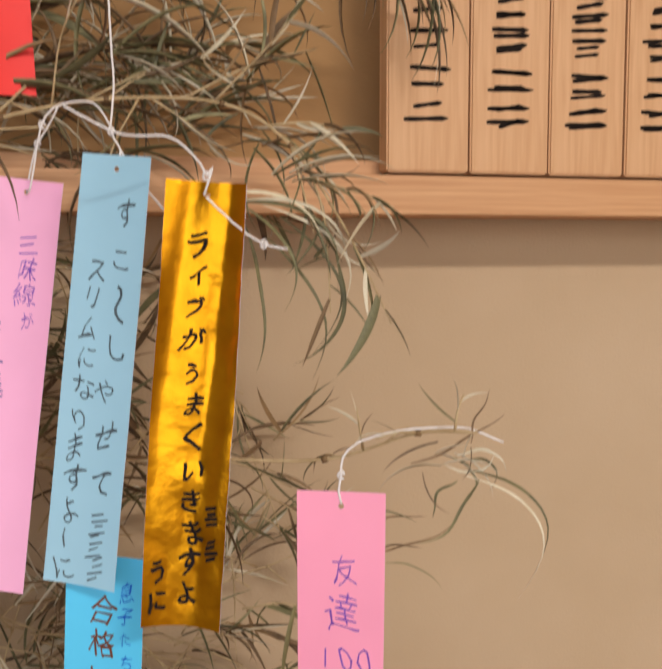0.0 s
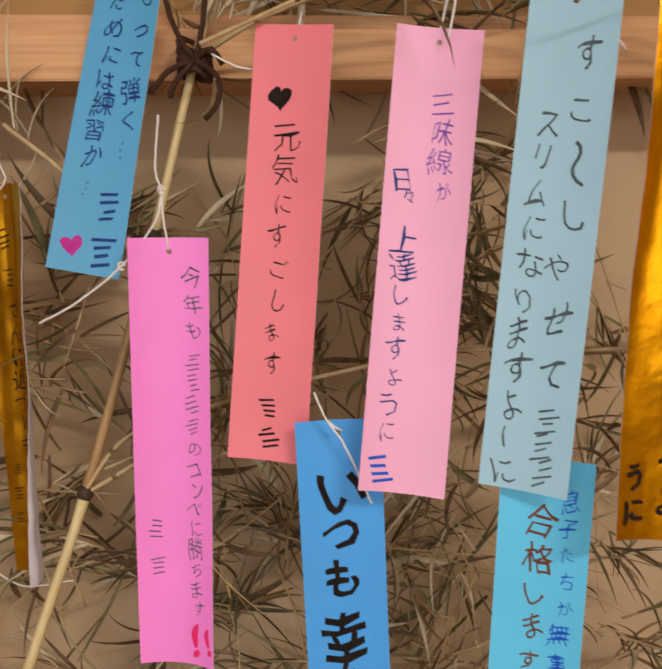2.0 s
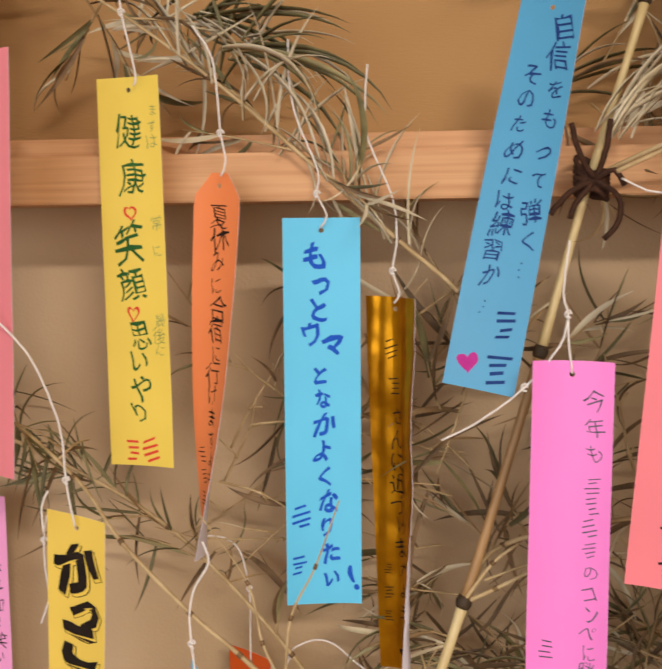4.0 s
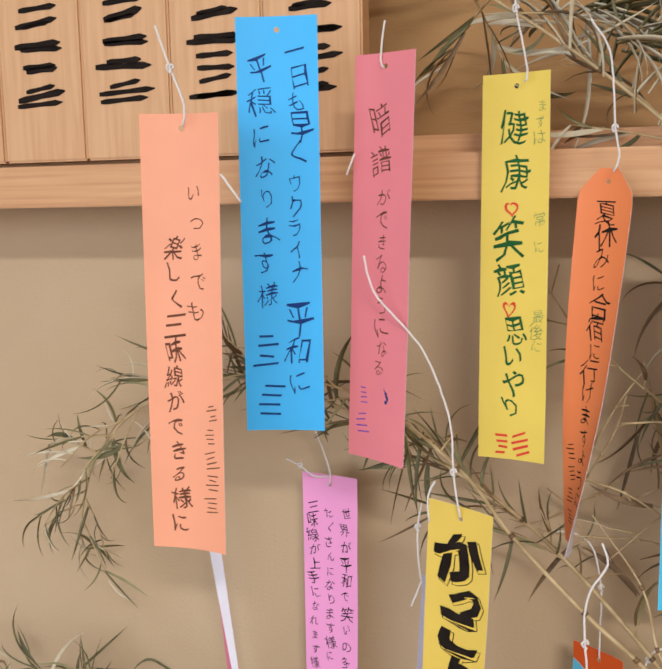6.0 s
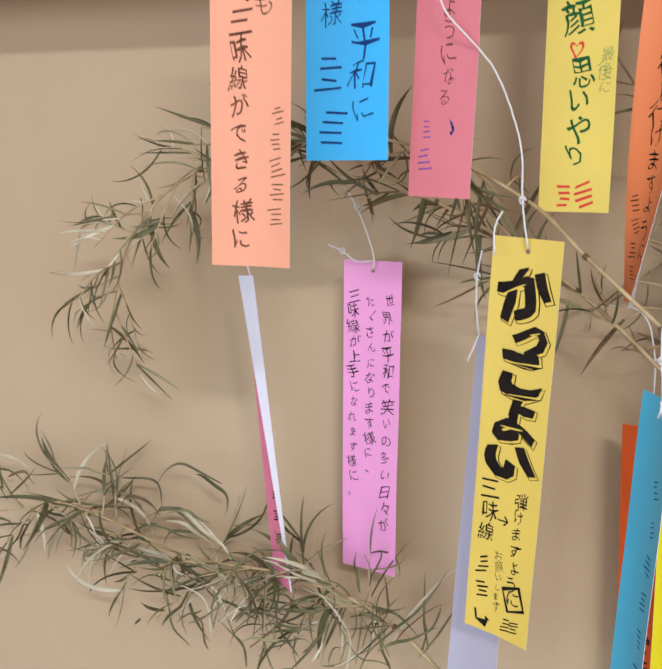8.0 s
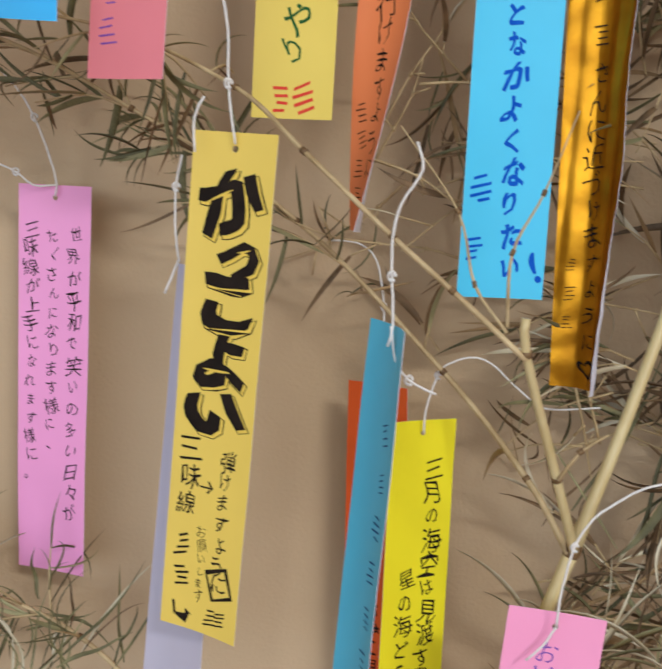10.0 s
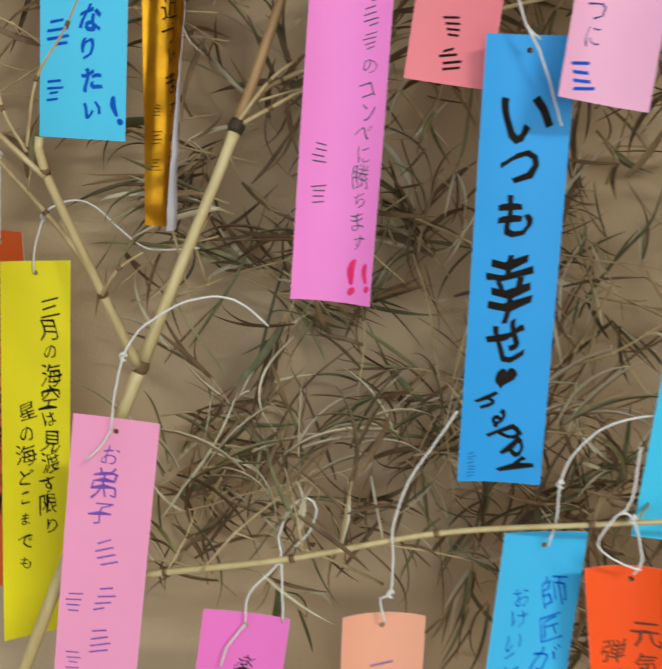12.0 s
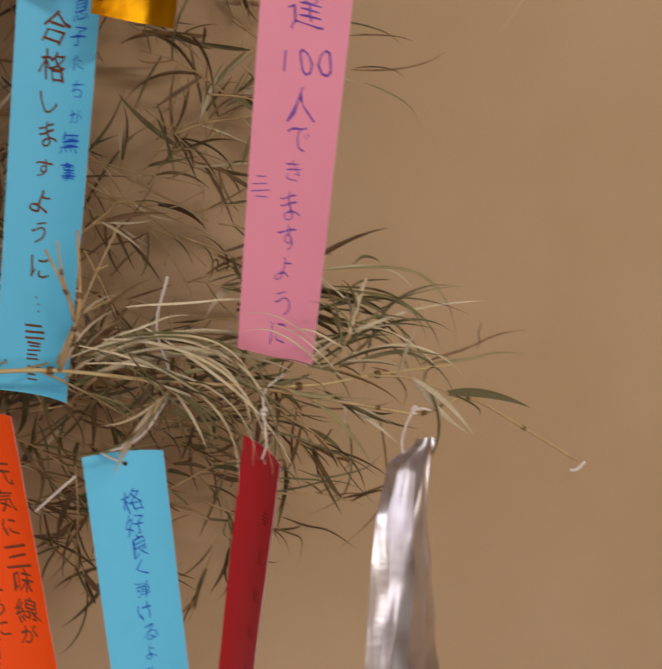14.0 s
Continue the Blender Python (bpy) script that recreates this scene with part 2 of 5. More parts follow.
def prepare(chars):
    """Flat outlines of every character, centred, one unit high."""
    obs = []
    for ch in chars:
        cu = bpy.data.curves.new("glyph", "FONT")
        cu.body, cu.size, cu.resolution_u = ch, 1.0, 2
        cu.align_x, cu.align_y = "LEFT", "BOTTOM_BASELINE"
        ob = bpy.data.objects.new("glyph", cu)
        scene.collection.objects.link(ob)
        obs.append((ch, ob))
    dg = bpy.context.evaluated_depsgraph_get()
    for ch, ob in obs:
        me = bpy.data.meshes.new_from_object(ob.evaluated_get(dg))
        v = np.array([tuple(q.co)[:2] for q in me.vertices]).reshape(-1, 2)
        f = [tuple(p.vertices) for p in me.polygons]
        use = {}
        for p in f:
            for a, b in zip(p, p[1:] + p[:1]):
                use[frozenset((a, b))] = use.get(frozenset((a, b)), 0) + 1
        if len(v):
            nrm = np.zeros_like(v)
            for p in f:
                for a, b in zip(p, p[1:] + p[:1]):
                    if use[frozenset((a, b))] == 1:
                        d = v[b] - v[a]
                        n = np.array((d[1], -d[0])) / (np.linalg.norm(d) + 1e-9)
                        nrm[a] += n
                        nrm[b] += n
            nrm /= np.linalg.norm(nrm, axis=1, keepdims=True) + 1e-9
            GLYPHS[ch] = (v, f, nrm)
        bpy.data.meshes.remove(me)
        cu = ob.data
        bpy.data.objects.remove(ob)
        bpy.data.curves.remove(cu)


HEART = [(0.5 * 16 * math.sin(a) ** 3 / 17, 0.5 * (13 * math.cos(a) - 5 * math.cos(2 * a) - 2 * math.cos(3 * a) - math.cos(4 * a)) / 17) for a in [2 * math.pi * k / 20 for k in range(20)]]


def written(surface, w, length, columns, rng, lift):
    """Handwriting laid on a strip: groups of vertices and faces by ink."""
    out = []
    for u, v0, v1, text, size, ink, bold, *turn in columns:
        turn = radians(turn[0]) if turn else 0.0
        ua, ub = u if isinstance(u, tuple) else (u, u)
        size, tall = size if isinstance(size, tuple) else (size, 1.0)
        n = len(text)
        horizontal = v0 == v1
        for i, ch in enumerate(text):
            s = i / max(1, n - 1)
            cv = (v0 + (v1 - v0) * s) * length
            cu = (ua + (ub - ua) * s) * w + (0 if not horizontal else (i - (n - 1) / 2) * size * (0.3 if "!" in text else 0.62))
            if ch in " 　":
                continue
            jx, jy, rot, shear, k = rng.uniform(-0.1, 0.1), rng.uniform(-0.05, 0.05), radians(rng.uniform(-8, 8)), rng.uniform(-0.22, 0.12), rng.uniform(0.82, 1.14)
            # kana are written smaller than the other characters
            k *= 0.88 if 0x3040 <= ord(ch) < 0x3100 else 1.04
            if tall != 1.0:
                jx, jy, rot, shear, k = jx * 0.2, jy * 0.2, rot * 0.4, shear * 0.4, 1.0
            if ch == "■":
                bw = 0.05 + bold * 1.6
                rows = []
                for q in range(4):
                    half = rng.uniform(0.2, 0.42)
                    rows.append(np.array([(-half, -bw), (half, -bw * 0.7), (half, bw), (-half, bw * 0.8)]) + (rng.uniform(-0.05, 0.05), 0.36 - 0.24 * q))
                p = np.concatenate(rows)
                f = [(a, a + 1, a + 2, a + 3) for a in range(0, 16, 4)]
            elif ch in "♥♡":
                p, f = np.array(HEART), [tuple(range(20))[::-1]]
                if ch == "♡":
                    p = np.concatenate([p, p * 0.68])
                    f = [(a, 20 + a, 20 + (a + 1) % 20, (a + 1) % 20) for a in range(20)]
            elif ch not in GLYPHS:
                continue
            else:
                q, f, nrm = GLYPHS[ch]
                p = q + nrm * bold
                c = (q.min(0) + q.max(0)) / 2
                if ord(ch) > 0x2E80:
                    c = np.array((0.5, 0.36))
                p = p - c
            if ch == "ー" or ch == "～" or ch == "…":
                p = np.stack([-p[:, 1], p[:, 0]], 1) if abs(np.ptp(p[:, 0])) > abs(np.ptp(p[:, 1])) else p
            ph, squeeze = rng.uniform(0, 6), rng.uniform(0.74, 1.0)
            p = np.stack([p[:, 0] * squeeze + 0.05 * np.sin(6 * p[:, 1] + ph) + shear * p[:, 1], p[:, 1] + 0.05 * np.sin(7 * p[:, 0] + ph * 1.7) + 0.14 * p[:, 0]], 1)
            c, d = math.cos(rot + turn), math.sin(rot + turn)
            p = np.stack([c * p[:, 0] - d * p[:, 1], (d * p[:, 0] + c * p[:, 1]) * tall], 1) * size * k
            x, y = cu + jx * size + p[:, 0], cv + jy * size - p[:, 1]
            if bold >= 0.055:
                # block letters carry a thin drawn outline that falls to one side
                wide = nrm * size
                for more, tint, up in ((0.022, ink, 0.0), (0.004, "straw", 0.00006)):
                    out.append((tint, surface(x + wide[:, 0] * more + 0.035 * size, y - wide[:, 1] * more * tall + 0.03 * size, lift + up), f))
            out.append((ink, surface(x, y, lift + (0.00014 if bold >= 0.055 else 0.0)), f))
    return out


# ---- paper strips ----


def make_strip(name, spec, mats, label, columns=(), curl=(16, 16), wave=0.0005, cut=False, folds=0.0, twist=1.0, group="paper wish strips on the bamboo"):
    x, y, z, ya, yb, lean, pitch, w, length = spec
    thing = tagged(new(name), label, "paper strip", group)
    thing.location = (x, y, z)
    bpy.context.view_layer.update()
    seed = Vector((x * 31, y * 17, z * 13))
    rng = random.Random(int(abs(x) * 1e5) + 3)
    nu, nv = (26, 90) if folds else (10, 36)
    ln, pt = radians(lean), radians(pitch)
    down = np.array((math.sin(ln), -math.sin(pt), -math.cos(ln) * math.cos(pt)))

    def surface(s, t, lift=0.0):
        """Points at s metres across from the middle and t metres down; lift is towards the reader."""
        s, t = np.atleast_1d(np.asarray(s, float)), np.atleast_1d(np.asarray(t, float))
        k = t / length
        yaw = np.radians(ya + (yb - ya) * np.clip(k, 0, 1) ** twist)
        cl = np.radians(curl[0] + (curl[1] - curl[0]) * k)
        cl = np.where(np.abs(cl) < 1e-3, 1e-3, cl)
        a1 = yaw + cl * s / w
        px = (np.sin(a1) - np.sin(yaw)) * w / cl
        py = (np.cos(a1) - np.cos(yaw)) * w / cl
        # keep the chord centred
        e0, e1 = yaw - cl / 2, yaw + cl / 2
        mx = ((np.sin(e1) - np.sin(yaw)) + (np.sin(e0) - np.sin(yaw))) * w / cl / 2
        my = ((np.cos(e1) - np.cos(yaw)) + (np.cos(e0) - np.cos(yaw))) * w / cl / 2
        px, py = px - mx, py - my
        out = []
        for i in range(len(s)):
            q = Vector((s[i] * 45, t[i] * 22, 0)) + seed
            bend = wave * noise.noise(q) + wave * 2.2 * noise.noise(q * 0.35) * (0.4 + k[i])
            if folds:
                bend += folds * (noise.noise(Vector((s[i] * 120 + 1.5 * k[i], t[i] * 5, 3)) + seed) + 0.5 * abs(noise.noise(Vector((s[i] * 60, t[i] * 55, 8)) + seed)))
            nx, ny = -math.sin(a1[i]), -math.cos(a1[i])
            h = lift + bend
            out.append((x + px[i] * math.cos(ln) + down[0] * t[i] + nx * h, y + py[i] + down[1] * t[i] + ny * h, z + down[2] * t[i] + px[i] * math.sin(ln)))
        return out

    hole_t, hr = 0.0062, 0.0013
    us = sorted(set(list(np.linspace(-0.5, 0.5, nu + 1) * w)) - {0.0} | {-0.0021, 0.0021})
    us = [u for u in us if abs(u) > 0.0015]
    ts = [t for t in np.linspace(0, length, nv + 1) if abs(t - hole_t) > 0.0028] + [hole_t - 0.0021, hole_t + 0.0021]
    us, ts = sorted(us), sorted(ts)
    flat, faces = [], []
    for t in ts:
        for u in us:
            uu, tt = u, t
            if cut and t < 0.012:
                uu = u * (0.35 + 0.65 * min(1, t / 0.012))
            flat.append((uu, tt))
    cols = len(us)
    ih, jh = ts.index(hole_t - 0.0021), us.index(-0.0021)
    for i in range(len(ts) - 1):
        for j in range(cols - 1):
            if i == ih and j == jh:
                continue
            faces.append((i * cols + j, (i + 1) * cols + j, (i + 1) * cols + j + 1, i * cols + j + 1))
    ring = len(flat)
    for k in range(8):
        a = radians(45 * k + 22.5)
        flat.append((hr * math.cos(a), hole_t + hr * math.sin(a)))
    c = {(1, 1): (ih + 1) * cols + jh + 1, (-1, 1): (ih + 1) * cols + jh, (-1, -1): ih * cols + jh, (1, -1): ih * cols + jh + 1}
    r = [ring + k for k in range(8)]
    faces += [(c[1, 1], r[1], r[0]), (c[-1, 1], r[3], r[2]), (c[-1, -1], r[5], r[4]), (c[1, -1], r[7], r[6])]
    faces += [(c[1, 1], c[-1, 1], r[2], r[1])[::-1], (c[-1, 1], c[-1, -1], r[4], r[3])[::-1], (c[-1, -1], c[1, -1], r[6], r[5])[::-1], (c[1, -1], c[1, 1], r[0], r[7])[::-1]]
    fl = np.array(flat)
    area2 = lambda q: sum(fl[a][0] * fl[b][1] - fl[b][0] * fl[a][1] for a, b in zip(q, q[1:] + q[:1]))
    faces = [q if area2(q) * area2(faces[0]) > 0 else q[::-1] for q in faces]
    front = surface(fl[:, 0], fl[:, 1], 0.00009)
    back = surface(fl[:, 0], fl[:, 1], -0.00009)
    n = len(front)
    allf = faces + [tuple(n + i for i in q)[::-1] for q in faces]
    ids = [0] * len(faces) + [1] * len(faces)
    use, rim = {}, []
    for q in faces:
        for a, b in zip(q, q[1:] + q[:1]):
            use.setdefault(frozenset((a, b)), []).append((a, b))
    for e in use.values():
        if len(e) == 1:
            a, b = e[0]
            o = 2 * n + len(rim)
            rim += [front[b], front[a], back[a], back[b]]
            allf.append((o, o + 1, o + 2, o + 3))
            ids.append(1)
    obj("paper", list(front) + list(back) + rim, allf, mats, thing, ids=ids)
    for ink, v, f in written(surface, w, length, columns, rng, 0.0007 if folds else 0.00022):
        obj("character", v, f, INKS[ink], thing, smooth=False)
    return thing


def add_string(thing, key):
    for line in THREADS.get(key, ()):
        path = spline(line, 0.003)
        path = [q + 0.00025 * np.array(tuple(noise.noise_vector(Vector(q) * 260))) for q in path]
        v, f = tube(path, 0.00052, 6)
        cord = obj("string", v, f, STRING, thing, "thin white cotton string")
        if len(line) > 3:
            k = np.array(line[2])
            knot = [k + 0.0013 * np.array((math.cos(a), 0.7 * math.sin(2 * a), math.sin(a) * 1.3)) for a in np.linspace(0, 5.4, 14)]
            v, f = tube(knot, 0.00058, 6)
            obj("knot", v, f, STRING, cord)


A, B, C = -0.011, 0.003, 0.027
W = {}
W["pf"] = [(0.04, 0.17, 0.17, "友", 0.0165, "purple", -0.018), (0.04, 0.265, 0.265, "達", 0.0185, "purple", -0.018), (0.03, 0.373, 0.373, "100", 0.0135, "purple", -0.018), (0.04, 0.455, 0.945, "人できますように", 0.0135, "purple", -0.018), (-0.36, 0.63, 0.63, "■", 0.0105, "purple", -0.018)]
W["gold"] = [((-0.1, 0.06), 0.14, 0.93, "ライブがうまくいきますよ", 0.0145, "black", C), (-0.3, 0.875, 0.945, "うに", 0.0125, "black", C), (0.3, 0.745, 0.82, "■■", 0.0105, "black", C)]
W["ls"] = [((0.2, 0.14), 0.135, 0.755, "すこ～しやせて", 0.0165, "grey", -0.006), (0.18, 0.85, 0.955, "■■■", 0.0115, "grey", -0.006), ((-0.16, -0.24), 0.265, 0.965, "スリムになりますよーに", 0.0145, "grey", -0.006)]
W["gou"] = [(0.27, 0.085, 0.32, "息子たちが", 0.0092, "blue", A), (0.25, 0.378, 0.445, "無事", 0.0098, "blue", A), (-0.06, 0.137, 0.677, "合格しますように", 0.0138, "brown", B), (-0.02, 0.77, 0.77, "…", 0.01, "brown", A), (-0.02, 0.845, 0.945, "■■■", 0.0105, "brown", B)]
W["san"] = [((0.1, 0.16), 0.16, 0.35, "三味線が", 0.0112, "purple", A), (-0.31, 0.335, 0.335, "日", 0.0112, "navy", A), (-0.2, 0.365, 0.365, "々", 0.008, "navy", A), (-0.2, 0.46, 0.87, "上達しますように", 0.0118, "navy", A), (-0.27, 0.955, 0.955, "■", 0.0125, "blue", B)]
W["sal"] = [(-0.17, 0.16, 0.16, "♥", 0.0148, "black", A), (-0.03, 0.25, 0.775, "元気にすごします", 0.0124, "black", A), (-0.03, 0.875, 0.945, "■■", 0.0115, "black", B)]
W["hot"] = [(0.27, 0.09, 0.21, "今年も", 0.0098, "grey", A), (0.27, 0.28, 0.43, "■■■■", 0.0092, "grey", A), (0.27, 0.485, 0.865, "のコンペに勝ちます", 0.0102, "grey", A), (0.3, 0.94, 0.94, "!!", 0.0185, "rose", 0.03), (-0.24, 0.675, 0.765, "■■", 0.0105, "grey", A)]
W["itsu"] = [(0.0, 0.17, 0.17, "い", (0.027, 0.9), "black", C), (0.0, 0.274, 0.274, "つ", (0.0215, 0.9), "black", C), (-0.07, 0.383, 0.383, "も", 0.0205, "black", C), (-0.03, 0.538, 0.538, "幸", (0.0245, 1.3), "black", C), (-0.03, 0.664, 0.664, "せ", 0.0245, "black", C), (0.0, 0.748, 0.748, "♥", 0.0118, "black", A), ((-0.16, 0.2), 0.805, 0.955, "happy", 0.0165, "black", C, -62), (-0.36, 0.94, 0.975, "■■", 0.0068, "navy", A)]
W["mot"] = [((-0.08, -0.02), 0.10, 0.23, "もっと", 0.0158, "blue", 0.036), (-0.17, 0.292, 0.292, "ウ", 0.0165, "blue", 0.036), (0.16, 0.318, 0.318, "マ", 0.0158, "blue", 0.036), ((-0.05, 0.1), 0.395, 0.93, "となかよくなりたい", 0.0146, "blue", 0.036), (0.4, 0.935, 0.935, "!", 0.0165, "blue", C), (-0.32, 0.765, 0.895, "■■", 0.0125, "blue", B)]
W["gt"] = [(-0.05, 0.13, 0.225, "■■", 0.0115, "black", A), (-0.03, 0.31, 0.95, "さんに近づけますように♡", 0.0118, "black", A), (-0.3, 0.72, 0.85, "■■■", 0.0075, "black", A)]
W["sei"] = [(0.27, 0.08, 0.62, "自信をもって弾く", 0.0125, "navy", B), (0.24, 0.69, 0.73, "…", 0.009, "navy", A), (0.22, 0.83, 0.94, "■■", 0.0145, "navy", B), (-0.14, 0.205, 0.715, "そのためには練習か", 0.0122, "navy", B), (-0.18, 0.8, 0.8, "…", 0.009, "navy", A), (-0.22, 0.935, 0.935, "♥", 0.0112, "magenta", A)]
W["ken"] = [(-0.03, 0.135, 0.25, "健康", 0.0195, "green", B), (-0.05, 0.337, 0.337, "♡", 0.0108, "red", A), (-0.05, 0.41, 0.52, "笑顔", 0.0195, "green", B), (-0.05, 0.592, 0.592, "♡", 0.0098, "red", A), (0.0, 0.655, 0.855, "思いやり", 0.0165, "green", B), (-0.02, 0.955, 0.955, "■■", 0.0148, "red", B), (0.36, 0.085, 0.16, "まずは", 0.0082, "olive", A), (0.36, 0.36, 0.43, "常に", 0.0082, "olive", A), (0.36, 0.61, 0.69, "最後に", 0.0082, "olive", A)]
W["natu"] = [(0.05, 0.11, 0.86, "夏休みに合宿に行けますように", 0.0128, "black", A), (-0.26, 0.74, 0.92, "■■■■", 0.0085, "black", A)]
W["an"] = [(-0.05, 0.155, 0.258, "暗譜", 0.0152, "brown", A), (0.02, 0.345, 0.765, "ができるようになる", 0.0115, "brown", A), (0.14, 0.832, 0.832, "♪", 0.0105, "navy", B), (-0.27, 0.84, 0.91, "■■", 0.01, "purple", A)]
W["ukr"] = [(0.24, 0.08, 0.317, "一日も早く", 0.0138, "navy", A), (0.18, 0.393, 0.605, "ウクライナ", 0.0132, "navy", A), (0.18, 0.725, 0.88, "平和に", 0.0152, "navy", A), (-0.2, 0.12, 0.66, "平穏になります様", 0.0142, "navy", A), (-0.2, 0.80, 0.92, "■■", 0.0175, "navy", A)]
W["itu"] = [(0.16, 0.175, 0.435, "いつまでも", 0.0112, "brown", A), (-0.14, 0.295, 0.94, "楽しく三味線ができる様に", 0.0118, "brown", B), (0.31, 0.67, 0.89, "■■■■■", 0.0085, "brown", A)]
W["sek"] = [(0.28, 0.12, 0.835, "世界が平和で笑いの多い日々が", 0.0092, "black", -0.004), (-0.02, 0.125, 0.655, "たくさんになります様に、", 0.0088, "black", -0.004), (-0.32, 0.11, 0.74, "三味線が上手になれます様に。", 0.0088, "black", -0.004)]
W["kak"] = [(0.02, 0.13, 0.13, "か", (0.037, 0.74), "black", 0.06), (0.16, 0.232, 0.232, "っ", (0.031, 0.7), "black", 0.06), (0.02, 0.32, 0.32, "こ", (0.037, 0.72), "black", 0.068), (0.02, 0.435, 0.435, "よ", (0.03, 0.86), "black", 0.055), (-0.02, 0.543, 0.543, "い", (0.033, 0.64), "black", 0.07), (-0.27, 0.625, 0.735, "三味線", 0.0112, "black", B), (-0.02, 0.695, 0.695, "→", 0.009, "black", B), (0.2, 0.635, 0.85, "弾けますよう", 0.0102, "black", B), (0.24, 0.885, 0.885, "に", 0.0105, "black", B), (0.24, 0.885, 0.885, "□", 0.019, "black", 0.004), (-0.05, 0.79, 0.925, "お願いします", 0.0062, "black", A), (-0.28, 0.825, 0.89, "■■", 0.0098, "black", B), (-0.25, 0.965, 0.965, "↳", 0.0145, "black", C), (0.18, 0.96, 0.96, "■■", 0.0082, "black", B)]
W["or"] = [(-0.1, 0.12, 0.815, "十月踊りの会が無事に開演", 0.0132, "black", B)]
W["teal"] = [(0.1, 0.2, 0.9, "■■■■■■■■■", 0.0095, "navy", A)]
W["yel"] = [(0.2, 0.118, 0.70, "三月の海空は見渡す限り", 0.0115, "black", 0.004), (-0.14, 0.385, 0.79, "星の海どこまでも", 0.0108, "black", 0.004)]
W["oto"] = [(-0.06, 0.108, 0.275, "お弟子", 0.0142, "purple", A), (0.0, 0.39, 0.8, "■■■■", 0.0135, "purple", A), (-0.3, 0.55, 0.9, "■■■", 0.0115, "purple", A)]
W["raku"] = [(0.05, 0.13, 0.36, "楽しくて", 0.0115, "black", A), (0.05, 0.44, 0.9, "■■■■■", 0.0105, "black", A)]
W["gen"] = [(0.0, 0.15, 0.34, "元気に", 0.0145, "purple", A), (0.0, 0.45, 0.9, "■■■■", 0.0125, "purple", A)]
W["shi"] = [(0.2, 0.14, 0.54, "師匠が百六歳", 0.0148, "blue", A), (-0.2, 0.15, 0.62, "おけいこしてください", 0.0118, "blue", A)]
W["moto"] = [(0.16, 0.145, 0.585, "元気に三味線が", 0.0138, "brown", B), (-0.2, 0.19, 0.63, "弾けますように！", 0.0128, "brown", B)]
W["kak2"] = [(0.04, 0.125, 0.625, "格好良く弾けるように", 0.0108, "blue", A)]
W["red"] = [(0.18, 0.15, 0.9, "■■■■■■■■■", 0.0065, "black", A)]
prepare(sorted({ch for cols in W.values() for col in cols for ch in col[3] if ch not in "■♥♡ "}))

S = {}
S["pf"] = (0.0008, -0.2224, 1.4492, 24, 43, -0.3, -0.3, 0.0374, 0.1952)
S["gold"] = (-0.0488, -0.1893, 1.5789, 23, 15, -4.4, 1.3, 0.0378, 0.1934)
S["ls"] = (-0.0837, -0.1524, 1.5924, 34, 29, -6.3, 2.0, 0.0354, 0.1963)
S["gou"] = (-0.0928, -0.1552, 1.4081, 19, 24, -2.9, -1.2, 0.0373, 0.1973)
S["san"] = (-0.1248, -0.1049, 1.5843, 14, 9, -6.9, 7.7, 0.0376, 0.1982)
S["sal"] = (-0.1846, -0.0806, 1.5894, 27, 15, -5.4, 3.5, 0.0370, 0.1951)
S["hot"] = (-0.2434, -0.0818, 1.4974, 3, 17, -1.2, 3.1, 0.0368, 0.1986)
S["itsu"] = (-0.1721, -0.1071, 1.4167, 7, 12, 1.8, -1.4, 0.0382, 0.1972)
S["mot"] = (-0.3596, -0.0333, 1.5632, -5, -7, -0.4, 0.7, 0.0389, 0.2001)
S["gt"] = (-0.3261, -0.0335, 1.5232, 41, 64, -0.1, 0.2, 0.0339, 0.2005)
S["sei"] = (-0.2467, -0.0346, 1.6668, 37, 6, -11.3, 8.0, 0.0345, 0.1913)
S["ken"] = (-0.4534, -0.0405, 1.6331, 18, 9, -0.5, -1.9, 0.0357, 0.1971)
S["natu"] = (-0.4092, -0.0424, 1.5858, 30, 89, -5.0, -2.9, 0.0303, 0.1974)
S["an"] = (-0.5107, -0.0755, 1.6415, 26, 28, -1.9, 1.2, 0.0367, 0.1975)
S["ukr"] = (-0.5586, -0.0923, 1.6587, -15, -10, 0.3, 1.3, 0.0386, 0.1972)
S["itu"] = (-0.5861, -0.1425, 1.6115, -5, 2, -0.8, 0.6, 0.0367, 0.1965)
S["sek"] = (-0.5723, 0.0203, 1.4039, 11, 17, -0.5, -0.3, 0.0386, 0.1987)
S["kak"] = (-0.4733, -0.0851, 1.4257, 25, 28, -2.9, -0.4, 0.0371, 0.2007)
S["or"] = (-0.4096, 0.0111, 1.3135, 38, 22, 2.1, 0.0, 0.0357, 0.2030)
S["teal"] = (-0.4141, -0.1076, 1.3581, 74, 70, -3.0, 0.0, 0.0375, 0.2030)
S["yel"] = (-0.3873, -0.0087, 1.3008, -25, -24, 0.0, 0.6, 0.0354, 0.2059)
S["oto"] = (-0.3390, -0.0907, 1.2437, 8, 8, -4.0, -1.5, 0.0385, 0.1661)
S["raku"] = (-0.2792, -0.1127, 1.1609, 5, 3, -4.9, 0.0, 0.0390, 0.2030)
S["gen"] = (-0.2203, -0.1283, 1.1673, 1, 1, 1.3, 0.0, 0.0382, 0.2030)
S["shi"] = (-0.1539, -0.1367, 1.2106, -7, -4, -2.1, 0.0, 0.0392, 0.2030)
S["moto"] = (-0.1264, -0.1599, 1.2041, 25, 6, 9.5, 1.6, 0.0378, 0.2041)
